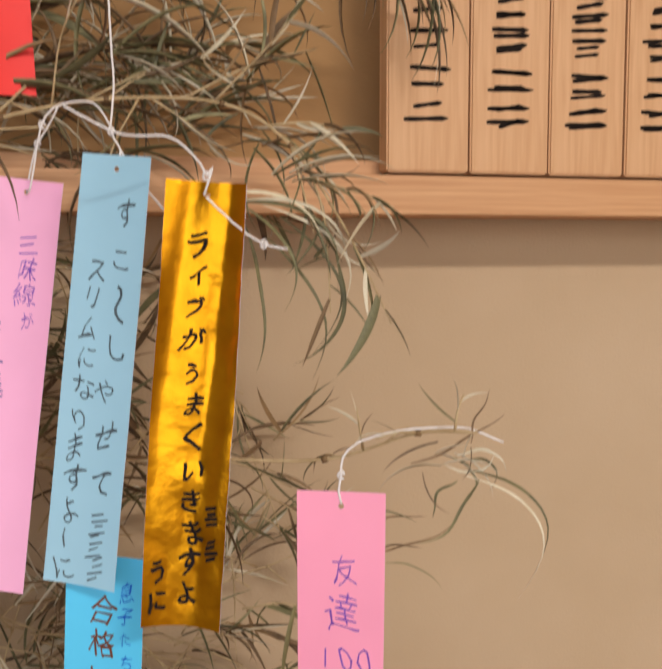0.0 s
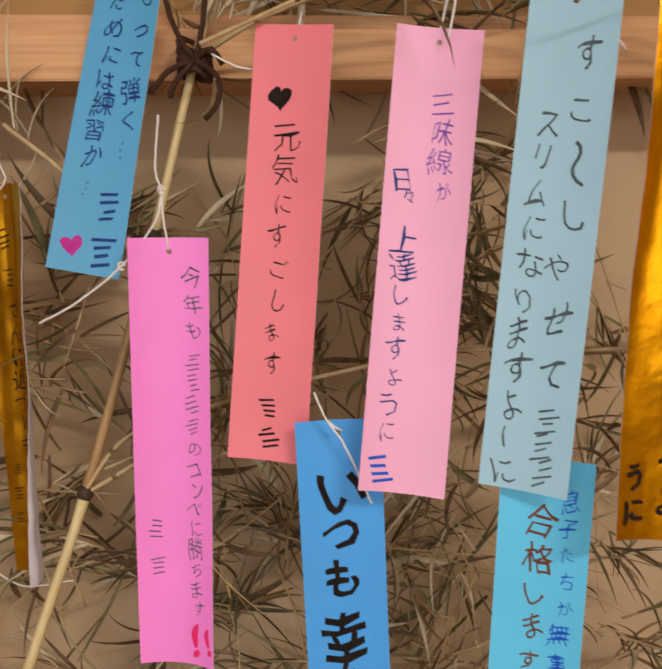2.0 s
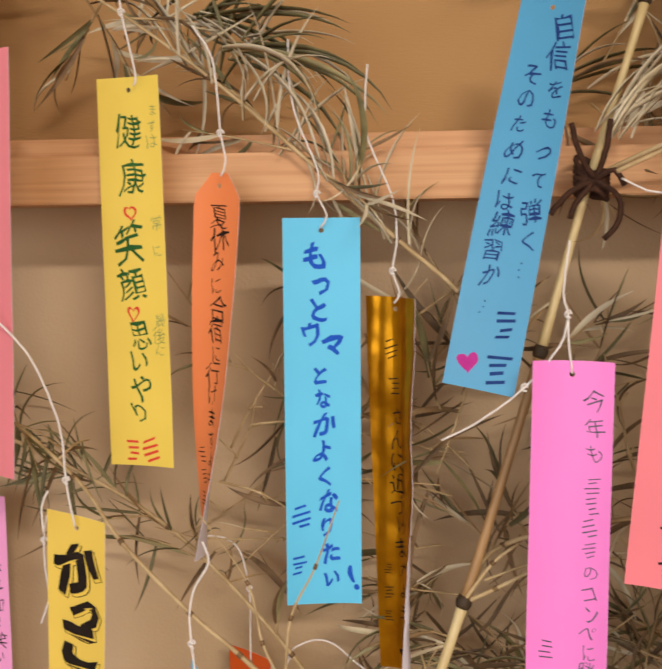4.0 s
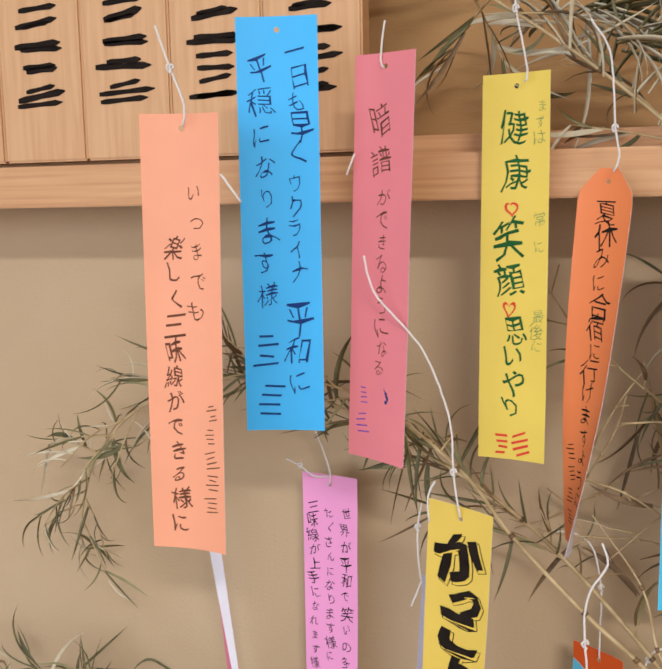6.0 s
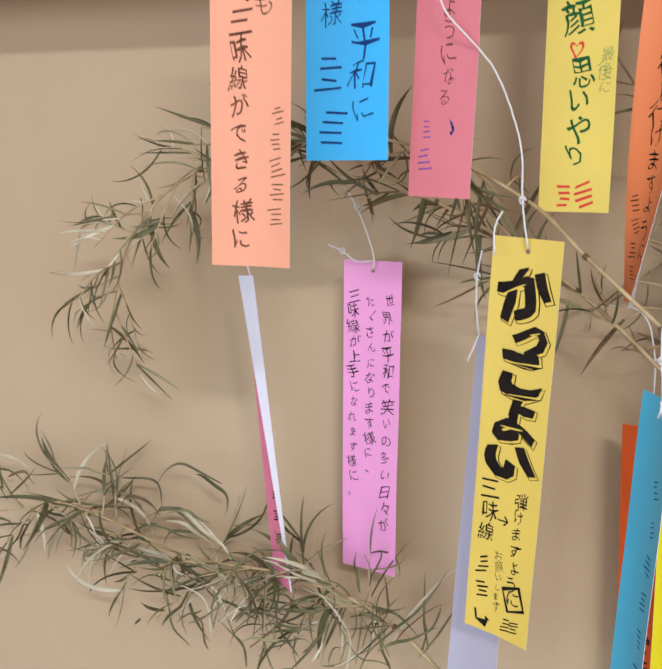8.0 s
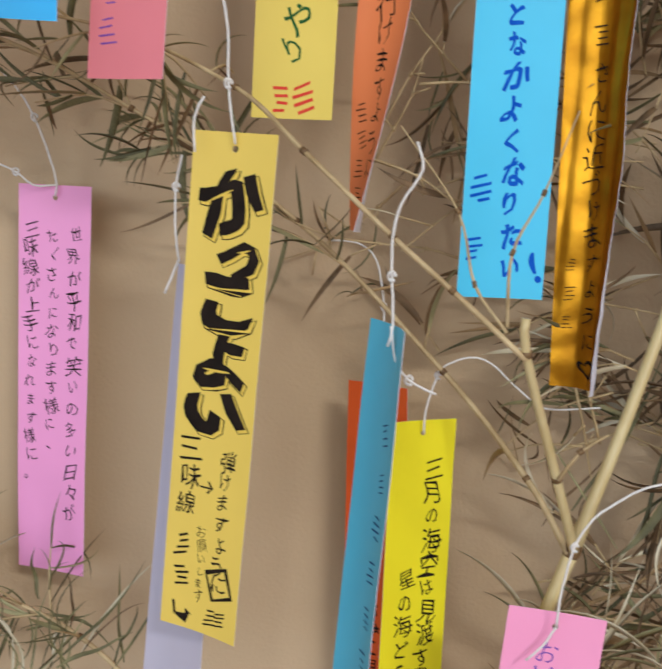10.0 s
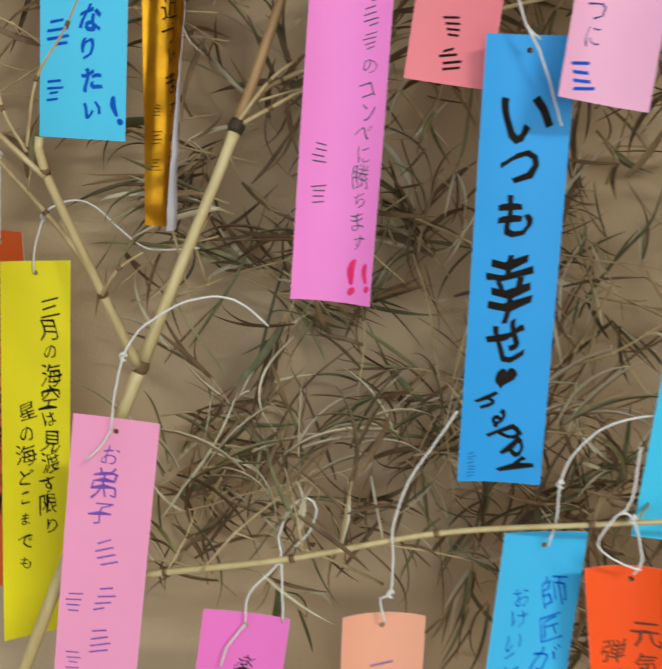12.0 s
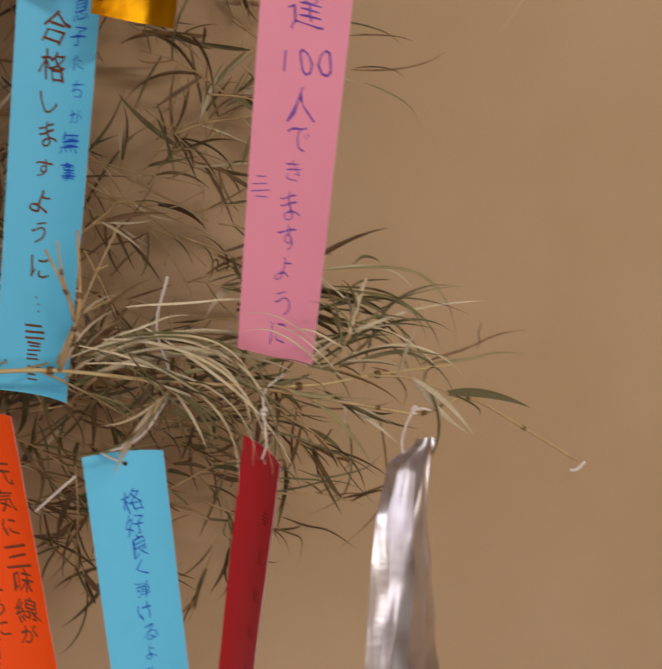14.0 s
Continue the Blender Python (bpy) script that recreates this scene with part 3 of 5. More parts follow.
S["kak2"] = (-0.0597, -0.1850, 1.1951, 8, 9, 8.9, 2.5, 0.0382, 0.2064)
S["red"] = (0.0015, -0.2047, 1.2050, 74, 78, -2.1, 0.6, 0.0380, 0.2104)
S["redp"] = (-0.1454, -0.0891, 1.8307, -8, -15, 2.3, -2.2, 0.0378, 0.2031)
THREADS = {}
THREADS["sal"] = [
    [(-0.1828, -0.0680, 1.5859), (-0.1807, -0.0680, 1.5933), (-0.1790, -0.0680, 1.6032), (-0.1814, -0.0680, 1.6165), (-0.1800, -0.0680, 1.6385)],
    [(-0.2211, -0.0680, 1.5784), (-0.2101, -0.0680, 1.5730), (-0.2010, -0.0680, 1.5716)],
]
THREADS["san"] = [
    [(-0.1246, -0.1000, 1.5775), (-0.1226, -0.1000, 1.5888), (-0.1188, -0.1000, 1.6017), (-0.1128, -0.1000, 1.6119), (-0.1086, -0.1000, 1.6204)],
    [(-0.1231, -0.1100, 1.5777), (-0.1209, -0.1100, 1.5875), (-0.1163, -0.1100, 1.6100), (-0.1081, -0.1100, 1.6195), (-0.0920, -0.1100, 1.6212), (-0.0832, -0.1100, 1.6091)],
]
THREADS["hot"] = [
    [(-0.2434, -0.0780, 1.4916), (-0.2451, -0.0780, 1.5061), (-0.2455, -0.0780, 1.5185), (-0.2477, -0.0780, 1.5280), (-0.2454, -0.0780, 1.5514)],
    [(-0.2455, -0.0780, 1.5156), (-0.2490, -0.0780, 1.5042), (-0.2646, -0.0780, 1.4852), (-0.2842, -0.0780, 1.4700), (-0.3018, -0.0780, 1.4606)],
]
THREADS["mot"] = [
    [(-0.3600, -0.0360, 1.5580), (-0.3567, -0.0360, 1.5643), (-0.3613, -0.0360, 1.5749), (-0.3607, -0.0360, 1.5863), (-0.3709, -0.0360, 1.6125), (-0.3741, -0.0360, 1.6311), (-0.3740, -0.0360, 1.6494)],
]
THREADS["gt"] = [
    [(-0.3238, -0.0370, 1.5205), (-0.3207, -0.0370, 1.5258), (-0.3242, -0.0370, 1.5364), (-0.3221, -0.0370, 1.5522), (-0.3241, -0.0370, 1.5720), (-0.3364, -0.0370, 1.6033), (-0.3369, -0.0370, 1.6196), (-0.3357, -0.0370, 1.6364)],
]
THREADS["natu"] = [
    [(-0.4068, -0.0480, 1.5837), (-0.4041, -0.0480, 1.5909), (-0.4063, -0.0480, 1.6042), (-0.4077, -0.0480, 1.6274), (-0.4105, -0.0480, 1.6425), (-0.4184, -0.0480, 1.6547)],
]
THREADS["ken"] = [
    [(-0.4488, -0.0460, 1.6280), (-0.4475, -0.0460, 1.6340), (-0.4532, -0.0460, 1.6624), (-0.4541, -0.0460, 1.6764)],
]
THREADS["an"] = [
    [(-0.5113, -0.0750, 1.6343), (-0.5129, -0.0750, 1.6387), (-0.5108, -0.0750, 1.6560)],
    [(-0.5306, -0.0750, 1.5851), (-0.5264, -0.0750, 1.5952)],
]
THREADS["itu"] = [
    [(-0.5836, -0.1440, 1.6057), (-0.5824, -0.1440, 1.6146), (-0.5883, -0.1440, 1.6301), (-0.5946, -0.1440, 1.6482)],
    [(-0.5668, -0.1440, 1.5851), (-0.5577, -0.1440, 1.5731)],
]
THREADS["kak"] = [
    [(-0.4732, -0.0870, 1.4211), (-0.4750, -0.0870, 1.4316), (-0.4765, -0.0870, 1.4432), (-0.4784, -0.0870, 1.4694), (-0.4888, -0.0870, 1.4980), (-0.4991, -0.0870, 1.5122), (-0.5126, -0.0870, 1.5264), (-0.5178, -0.0870, 1.5386), (-0.5192, -0.0870, 1.5468)],
    [(-0.4854, -0.0870, 1.4383), (-0.4889, -0.0870, 1.4305), (-0.4884, -0.0870, 1.4176)],
]
THREADS["sek"] = [
    [(-0.5717, 0.0180, 1.3985), (-0.5714, 0.0180, 1.4080), (-0.5818, 0.0180, 1.4358), (-0.5956, 0.0180, 1.4550), (-0.6196, 0.0180, 1.4736)],
    [(-0.5714, 0.0180, 1.4038), (-0.5821, 0.0180, 1.4034), (-0.5908, 0.0180, 1.4094), (-0.5999, 0.0180, 1.4133)],
]
THREADS["pe"] = [
    [(-0.6400, -0.0080, 1.3941), (-0.6427, -0.0080, 1.4031), (-0.6478, -0.0080, 1.4129), (-0.6529, -0.0080, 1.4187)],
]
THREADS["lav"] = [
    [(-0.4976, -0.0600, 1.3744), (-0.4995, -0.0600, 1.3871), (-0.4996, -0.0600, 1.4046), (-0.4975, -0.0600, 1.4177)],
    [(-0.4977, -0.0600, 1.3757), (-0.5034, -0.0600, 1.3611)],
]
THREADS["or"] = [
    [(-0.4087, 0.0100, 1.3092), (-0.4086, 0.0100, 1.3246), (-0.4085, 0.0100, 1.3522), (-0.4135, 0.0100, 1.3749), (-0.4232, 0.0100, 1.3828), (-0.4356, 0.0100, 1.3833)],
]
THREADS["teal"] = [
    [(-0.4138, -0.1120, 1.3508), (-0.4123, -0.1120, 1.3586), (-0.4136, -0.1120, 1.3761), (-0.4140, -0.1120, 1.3897), (-0.4116, -0.1120, 1.4018), (-0.4048, -0.1120, 1.4139), (-0.4072, -0.1120, 1.4234)],
    [(-0.4130, -0.1120, 1.3583), (-0.4106, -0.1120, 1.3457), (-0.4055, -0.1120, 1.3388), (-0.3955, -0.1120, 1.3342)],
]
THREADS["yel"] = [
    [(-0.3880, -0.0120, 1.2953), (-0.3870, -0.0120, 1.3088), (-0.3828, -0.0120, 1.3234), (-0.3793, -0.0120, 1.3283), (-0.3681, -0.0120, 1.3327), (-0.3585, -0.0120, 1.3303), (-0.3466, -0.0120, 1.3202), (-0.3345, -0.0120, 1.3110), (-0.3247, -0.0120, 1.3095), (-0.3054, -0.0120, 1.3113)],
]
THREADS["oto"] = [
    [(-0.3408, -0.0960, 1.2400), (-0.3397, -0.0960, 1.2548), (-0.3361, -0.0960, 1.2731), (-0.3297, -0.0960, 1.2847), (-0.3237, -0.0960, 1.2898), (-0.3116, -0.0960, 1.2975), (-0.2960, -0.0960, 1.3008), (-0.2845, -0.0960, 1.2969), (-0.2743, -0.0960, 1.2883)],
    [(-0.3408, -0.0960, 1.2400), (-0.3456, -0.0960, 1.2319), (-0.3517, -0.0960, 1.2258)],
]
THREADS["raku"] = [
    [(-0.2800, -0.1150, 1.1573), (-0.2787, -0.1150, 1.1720), (-0.2658, -0.1150, 1.1875), (-0.2670, -0.1150, 1.1986), (-0.2622, -0.1150, 1.2128), (-0.2552, -0.1150, 1.2167), (-0.2511, -0.1150, 1.2117), (-0.2539, -0.1150, 1.2007), (-0.2598, -0.1150, 1.1941)],
    [(-0.2632, -0.1150, 1.1581), (-0.2651, -0.1150, 1.1853)],
    [(-0.2800, -0.1150, 1.1573), (-0.2876, -0.1150, 1.1461), (-0.2900, -0.1150, 1.1369)],
]
THREADS["gen"] = [
    [(-0.2203, -0.1300, 1.1652), (-0.2232, -0.1300, 1.1771), (-0.2188, -0.1300, 1.1792), (-0.2190, -0.1300, 1.1980), (-0.2200, -0.1300, 1.2088), (-0.2148, -0.1300, 1.2302), (-0.2037, -0.1300, 1.2492), (-0.1963, -0.1300, 1.2618)],
]
THREADS["shi"] = [
    [(-0.1553, -0.1420, 1.2069), (-0.1528, -0.1420, 1.2198), (-0.1529, -0.1420, 1.2347), (-0.1487, -0.1420, 1.2474), (-0.1353, -0.1420, 1.2600), (-0.1129, -0.1420, 1.2650), (-0.0818, -0.1420, 1.2620)],
]
THREADS["moto"] = [
    [(-0.1276, -0.1650, 1.2048), (-0.1246, -0.1650, 1.2111), (-0.1306, -0.1650, 1.2287), (-0.1368, -0.1650, 1.2307), (-0.1439, -0.1650, 1.2205), (-0.1424, -0.1650, 1.2154), (-0.1319, -0.1650, 1.2091), (-0.1246, -0.1650, 1.2069)],
    [(-0.1368, -0.1650, 1.2307), (-0.1324, -0.1650, 1.2368), (-0.1314, -0.1650, 1.2589)],
]
THREADS["kak2"] = [
    [(-0.0609, -0.1860, 1.1916), (-0.0697, -0.1860, 1.1964), (-0.0588, -0.1860, 1.1989), (-0.0486, -0.1860, 1.2081), (-0.0398, -0.1860, 1.2265), (-0.0407, -0.1860, 1.2367), (-0.0473, -0.1860, 1.2567), (-0.0437, -0.1860, 1.2802)],
    [(-0.0806, -0.1860, 1.1847), (-0.0979, -0.1860, 1.1673)],
]
THREADS["red"] = [
    [(0.0018, -0.2050, 1.2002), (0.0034, -0.2050, 1.2073), (0.0010, -0.2050, 1.2236), (0.0009, -0.2050, 1.2336), (0.0089, -0.2050, 1.2416)],
]
THREADS["sil"] = [
    [(0.0592, -0.2350, 1.2146), (0.0574, -0.2350, 1.2217), (0.0616, -0.2350, 1.2356), (0.0697, -0.2350, 1.2353)],
]
THREADS["pf"] = [
    [(0.0011, -0.2220, 1.4439), (-0.0001, -0.2220, 1.4491), (0.0009, -0.2220, 1.4563), (0.0018, -0.2220, 1.4635), (0.0083, -0.2220, 1.4694), (0.0234, -0.2220, 1.4731), (0.0428, -0.2220, 1.4739), (0.0586, -0.2220, 1.4725), (0.0750, -0.2220, 1.4656)],
]
THREADS["ls"] = [
    [(-0.0841, -0.1500, 1.5871), (-0.0817, -0.1500, 1.5948), (-0.0858, -0.1500, 1.6032), (-0.0843, -0.1500, 1.6231), (-0.0850, -0.1500, 1.6437), (-0.0858, -0.1500, 1.6640)],
    [(-0.0817, -0.1500, 1.5948), (-0.0753, -0.1500, 1.5834), (-0.0630, -0.1500, 1.5681)],
]
THREADS["gold"] = [
    [(-0.0507, -0.1950, 1.5726), (-0.0470, -0.1950, 1.5841), (-0.0497, -0.1950, 1.5805), (-0.0523, -0.1950, 1.5858), (-0.0645, -0.1950, 1.5959), (-0.0851, -0.1950, 1.5969), (-0.1065, -0.1950, 1.6071)],
    [(-0.0498, -0.1950, 1.5717), (-0.0364, -0.1950, 1.5593), (-0.0254, -0.1950, 1.5522), (-0.0151, -0.1950, 1.5500)],
]
THREADS["itsu"] = [
    [(-0.1712, -0.1150, 1.4140), (-0.1776, -0.1150, 1.4191), (-0.1829, -0.1150, 1.4315)],
    [(-0.1776, -0.1150, 1.4191), (-0.1695, -0.1150, 1.4063), (-0.1585, -0.1150, 1.3805)],
]
S["lav"] = (-0.4875, -0.058, 1.372, 46, 40, -3.2, 0.0, 0.0372, 0.2)
PAPERS = [
    # key, paper colour, label, transverse curl at top and foot
    ("pf", "F79EBA", "pale pink paper wish strip with purple handwriting, hung by string", (6, 10)),
    ("gold", "", "crinkled gold foil wish strip with bold black handwriting", (70, 60)),
    ("ls", "9CC8DC", "pale grey-blue paper wish strip with thin dark handwriting", (14, 16)),
    ("gou", "58C8F2", "turquoise paper wish strip half hidden behind a paler one", (25, 45)),
    ("san", "F0ACCF", "light pink paper wish strip with violet handwriting, curling inwards", (45, 40)),
    ("sal", "EE7E8A", "salmon pink paper wish strip with a black heart", (22, 24)),
    ("hot", "F788DA", "bright pink paper wish strip with small grey handwriting", (50, 55)),
    ("itsu", "44A4F0", "strong blue paper wish strip with bold black handwriting", (28, 26)),
    ("mot", "5CCBF6", "sky blue paper wish strip with thick blue marker writing", (14, 18)),
    ("gt", "", "narrow twisted gold foil wish strip showing its white back", (60, 120)),
    ("sei", "4FA4D2", "slanting mid-blue paper wish strip with a purple heart", (18, 20)),
    ("ken", "EACF58", "yellow paper wish strip with green handwriting and red hearts", (14, 16)),
    ("natu", "EF8A52", "orange paper wish strip twisted so its white back shows", (25, 60)),
    ("an", "E88690", "rose paper wish strip with thin violet handwriting", (14, 14)),
    ("ukr", "46BAFF", "vivid blue paper wish strip with two columns of navy writing", (20, 22)),
    ("itu", "F2A682", "peach paper wish strip with brown handwriting on a string", (34, 30)),
    ("sek", "F0A0D4", "lilac pink paper wish strip with three columns of small writing", (10, 10)),
    ("kak", "EACB5C", "yellow paper wish strip with very bold black lettering", (12, 14)),
    ("or", "DA5A1C", "dark orange paper wish strip behind a turquoise one", (14, 16)),
    ("teal", "62C0E0", "teal paper wish strip seen nearly edge-on", (35, 45)),
    ("yel", "FBEC14", "lemon yellow paper wish strip with two columns of black writing", (12, 14)),
    ("oto", "F9A2CB", "pink paper wish strip hanging in front of the bamboo stem", (10, 12)),
    ("raku", "F27ACE", "violet pink paper wish strip on a looped string", (18, 18)),
    ("gen", "F6B092", "pale peach paper wish strip with violet handwriting", (55, 45)),
    ("shi", "5AC2F8", "light blue paper wish strip with blue handwriting", (12, 12)),
    ("moto", "FF5818", "bright orange-red paper wish strip curling inwards", (60, 45)),
    ("kak2", "60D2FF", "light blue paper wish strip with small blue handwriting", (40, 30)),
    ("red", "D0202E", "narrow red paper wish strip turned partly sideways", (30, 30)),
    ("redp", "F5322A", "red paper wish strip hanging above the rail", (14, 14)),
    ("lav", "C6C0D2", "pale lavender-white paper wish strip hanging behind a yellow one", (14, 14)),
]


def folded_strip(label, mats, levels, panels, string_key, text=()):
    """A strip creased lengthwise: levels give the crease points (x, y) at each height, panels which side each shows."""
    thing = tagged(new("wish_strip"), label, "paper strip", "paper wish strips on the bamboo")
    z0, top = levels[0]
    thing.location = (top[0][0], top[0][1], z0)
    bpy.context.view_layer.update()
    seed = Vector((top[0][0] * 9, z0 * 7, 1))
    slope = 0.22 if len(levels) > 3 else 0.0
    for side in range(len(top) - 1):
        v, f, nu, nv = [], [], 4, 60
        for i in range(nv + 1):
            s = i / nv * (len(levels) - 1)
            k = min(int(s), len(levels) - 2)
            e = s - k
            e = e * e * (3 - 2 * e) if len(levels) > 3 else e
            (za, ra), (zb, rb) = levels[k], levels[k + 1]
            for j in range(nu + 1):
                w = j / nu
                pa = [ra[side][n] + (ra[side + 1][n] - ra[side][n]) * w for n in (0, 1)]
                pb = [rb[side][n] + (rb[side + 1][n] - rb[side][n]) * w for n in (0, 1)]
                x, y, z = pa[0] + (pb[0] - pa[0]) * e, pa[1] + (pb[1] - pa[1]) * e, za + (zb - za) * (s - k)
                x -= 0.035 * (z0 - z) if slope else 0.0
                y -= slope * (z0 - z)
                y += (0.0016 if slope else 0.0009) * noise.noise(Vector((x * 160, z * 35, 2)) + seed) * (1 if 0 < j < nu else 0.3)
                v.append((x, y, z))
        o = len(v)
        v += [(p[0], p[1] + 0.0002, p[2]) for p in v]
        ids = []
        for i in range(nv):
            for j in range(nu):
                a = i * (nu + 1) + j
                f += [(a, a + nu + 1, a + nu + 2, a + 1), (o + a + 1, o + a + nu + 2, o + a + nu + 1, o + a)]
                ids += [panels[side], 1 - panels[side]]
        obj("paper_fold", v, f, mats, thing, ids=ids)
    for x, y, z, ink, size in text:
        rows = []
        rg = random.Random(int(z * 1e4))
        for q in range(4):
            h = rg.uniform(0.2, 0.42) * size
            cz = z + (0.36 - 0.24 * q) * size
            rows += [(x - h, y, cz - size * 0.06), (x + h, y, cz - size * 0.04), (x + h, y, cz + size * 0.06), (x - h, y, cz + size * 0.05)]
        rows = [(p[0] - (0.035 * (z0 - p[2]) if slope else 0.0), p[1] - slope * (z0 - p[2]) - 0.0008, p[2]) for p in rows]
        obj("character", rows, [(a, a + 1, a + 2, a + 3) for a in (0, 4, 8, 12)], INKS[ink], thing, smooth=False)
    add_string(thing, string_key)


for key, code, label, curl in PAPERS:
    foil = {"gold": FOIL, "gt": FOIL2}.get(key)
    front = foil or paper(key, code)
    strip = make_strip("wish_strip", S[key], [front, BACK], label, W.get(key, ()), curl, 0.0012 if foil else 0.0005, cut=key == "natu", twist=2.2 if key == "natu" else 1.0, folds={"gold": 0.0021, "gt": 0.0024}.get(key, 0.0))
    add_string(strip, key)

folded_strip(
    "pink paper wish strip creased lengthwise with its white back showing",
    [paper("pe", "E8809E"), BACK],
    [(1.396, [(-0.6455, -0.006), (-0.638, -0.010), (-0.6465, -0.012)]), (1.2, [(-0.6315, 0.004), (-0.6145, -0.012), (-0.6152, -0.0125)])],
    (0, 1),
    "pe",
    [(-0.625, -0.0085, 1.262, "black", 0.0075), (-0.624, -0.0085, 1.248, "black", 0.0075), (-0.623, -0.0085, 1.233, "black", 0.0075)],
)
folded_strip(
    "crumpled silver foil wish strip pinched narrow at its top",
    [SILVER, SILVER],
    [
        (1.223, [(0.064, -0.236), (0.066, -0.239), (0.068, -0.236), (0.070, -0.238), (0.071, -0.236), (0.0725, -0.237)]),
        (1.207, [(0.053, -0.230), (0.056, -0.236), (0.062, -0.231), (0.067, -0.238), (0.070, -0.238), (0.0715, -0.233)]),
        (1.188, [(0.048, -0.236), (0.052, -0.238), (0.060, -0.232), (0.064, -0.2395), (0.070, -0.239), (0.074, -0.230)]),
        (1.162, [(0.047, -0.237), (0.0555, -0.2385), (0.0605, -0.233), (0.067, -0.240), (0.074, -0.237), (0.0785, -0.230)]),
        (1.137, [(0.0475, -0.237), (0.054, -0.239), (0.0585, -0.233), (0.066, -0.241), (0.0745, -0.238), (0.082, -0.230)]),
        (1.107, [(0.048, -0.237), (0.0525, -0.239), (0.056, -0.234), (0.064, -0.241), (0.076, -0.239), (0.087, -0.231)]),
        (1.03, [(0.048, -0.237), (0.051, -0.240), (0.056, -0.236), (0.064, -0.242), (0.080, -0.240), (0.092, -0.233)]),
    ],
    (0, 0, 0, 0, 0),
    "sil",
    [(0.0705, -0.2415, 1.122, "blue", 0.007), (0.071, -0.2418, 1.112, "blue", 0.007), (0.0712, -0.242, 1.102, "blue", 0.007)],
)

# ---- bamboo ----
bamboo = tagged(new("bamboo"), "cut bamboo stem with dry leafy branches tied to a rail", "bamboo")
bamboo.location = (-0.715, -0.25, 0.0)
bpy.context.view_layer.update()
STEM = [(-0.715, -0.25, 0.0), (-0.60, -0.17, 0.4), (-0.50, -0.11, 0.75), (-0.41, -0.075, 1.03), (-0.33, -0.072, 1.263), (-0.29, -0.053, 1.373), (-0.2555, -0.042, 1.485), (-0.229, -0.036, 1.58), (-0.203, -0.03, 1.665), (-0.15, -0.02, 1.86), (-0.1, -0.01, 2.05)]
THIN = (1.263,)
JOINTS = [0.03, 0.4, 0.75, 1.03, 1.263, 1.373, 1.5, 1.66, 1.86]
stem = spline(STEM, 0.01)


def stem_r(z):
    return max(0.0016, 0.0031 - (z - 1.1) * 0.0022 if z > 1.1 else 0.0031 + (1.1 - z) * 0.003)


zs = np.array([p[2] for p in stem])
cuts = [0.0] + JOINTS + [2.05]
for a, b in zip(cuts[:-1], cuts[1:]):
    seg = [p for p in stem if a - 0.006 <= p[2] <= b + 0.006]
    if len(seg) < 2:
        continue
    r0, r1 = stem_r(a), stem_r(b)
    v, f = tube(seg, lambda s: r0 + (r1 - r0) * s + 0.0006 * (math.exp(-s * 18) + math.exp(-(1 - s) * 18)), 14)
    obj("stem_section", v, f, BAMBOO_BROWN if a == 1.373 else BAMBOO, bamboo)
for z in JOINTS:
    i = int(np.argmin(abs(zs - z)))
    d = stem[min(i + 1, len(stem) - 1)] - stem[i - 1]
    d /= np.linalg.norm(d)
    r = stem_r(z)
    ring = [stem[i] + d * k * 0.0016 for k in (-2, -1, 0, 1, 2)]
    v, f = tube(ring, lambda s: r + (0.0004 if z in THIN else 0.0008) + 0.0008 * math.sin(math.pi * s), 14)
    obj("joint_ring", v, f, JOINT if z in THIN else NODE, bamboo, "" if z in THIN else "dark joint ring")

BRANCHES = {}
BRANCHES["lower_left"] = ([(-0.332, -0.074, 1.262), (-0.346, -0.049, 1.286), (-0.381, -0.017, 1.326), (-0.452, 0.0, 1.392), (-0.53, -0.005, 1.44), (-0.60, -0.015, 1.47), (-0.665, -0.022, 1.458), (-0.71, -0.02, 1.42), (-0.735, -0.01, 1.36)], 0.0015, 0.0005)
BRANCHES["stub"] = ([(-0.331, -0.078, 1.265), (-0.345, -0.095, 1.30), (-0.365, -0.117, 1.351), (-0.3665, -0.12, 1.364)], 0.0021, 0.0017)
BRANCHES["upper_left"] = ([(-0.365, -0.118, 1.349), (-0.392, -0.113, 1.372), (-0.414, -0.111, 1.39), (-0.447, -0.101, 1.419), (-0.475, -0.08, 1.443), (-0.53, -0.045, 1.468), (-0.6, -0.03, 1.48)], 0.0012, 0.0006)
BRANCHES["top_left"] = ([(-0.262, -0.044, 1.488), (-0.291, -0.034, 1.525), (-0.322, -0.033, 1.552), (-0.361, -0.034, 1.587), (-0.414, -0.032, 1.633), (-0.471, -0.032, 1.674), (-0.53, -0.04, 1.71)], 0.0014, 0.0006)
BRANCHES["top_right"] = ([(-0.229, -0.04, 1.58), (-0.2, -0.062, 1.594), (-0.172, -0.075, 1.603), (-0.136, -0.085, 1.616), (-0.085, -0.1, 1.625), (-0.03, -0.12, 1.622), (0.0, -0.14, 1.60), (0.02, -0.165, 1.56)], 0.0013, 0.0006)
BRANCHES["fork_one"] = ([(-0.226, -0.080, 1.581), (-0.183, -0.080, 1.600), (-0.161, -0.080, 1.609), (-0.140, -0.080, 1.618), (-0.124, -0.080, 1.633)], 0.0011, 0.0006)
BRANCHES["fork_two"] = ([(-0.174, -0.090, 1.600), (-0.148, -0.090, 1.608), (-0.110, -0.090, 1.612)], 0.0009, 0.0005)
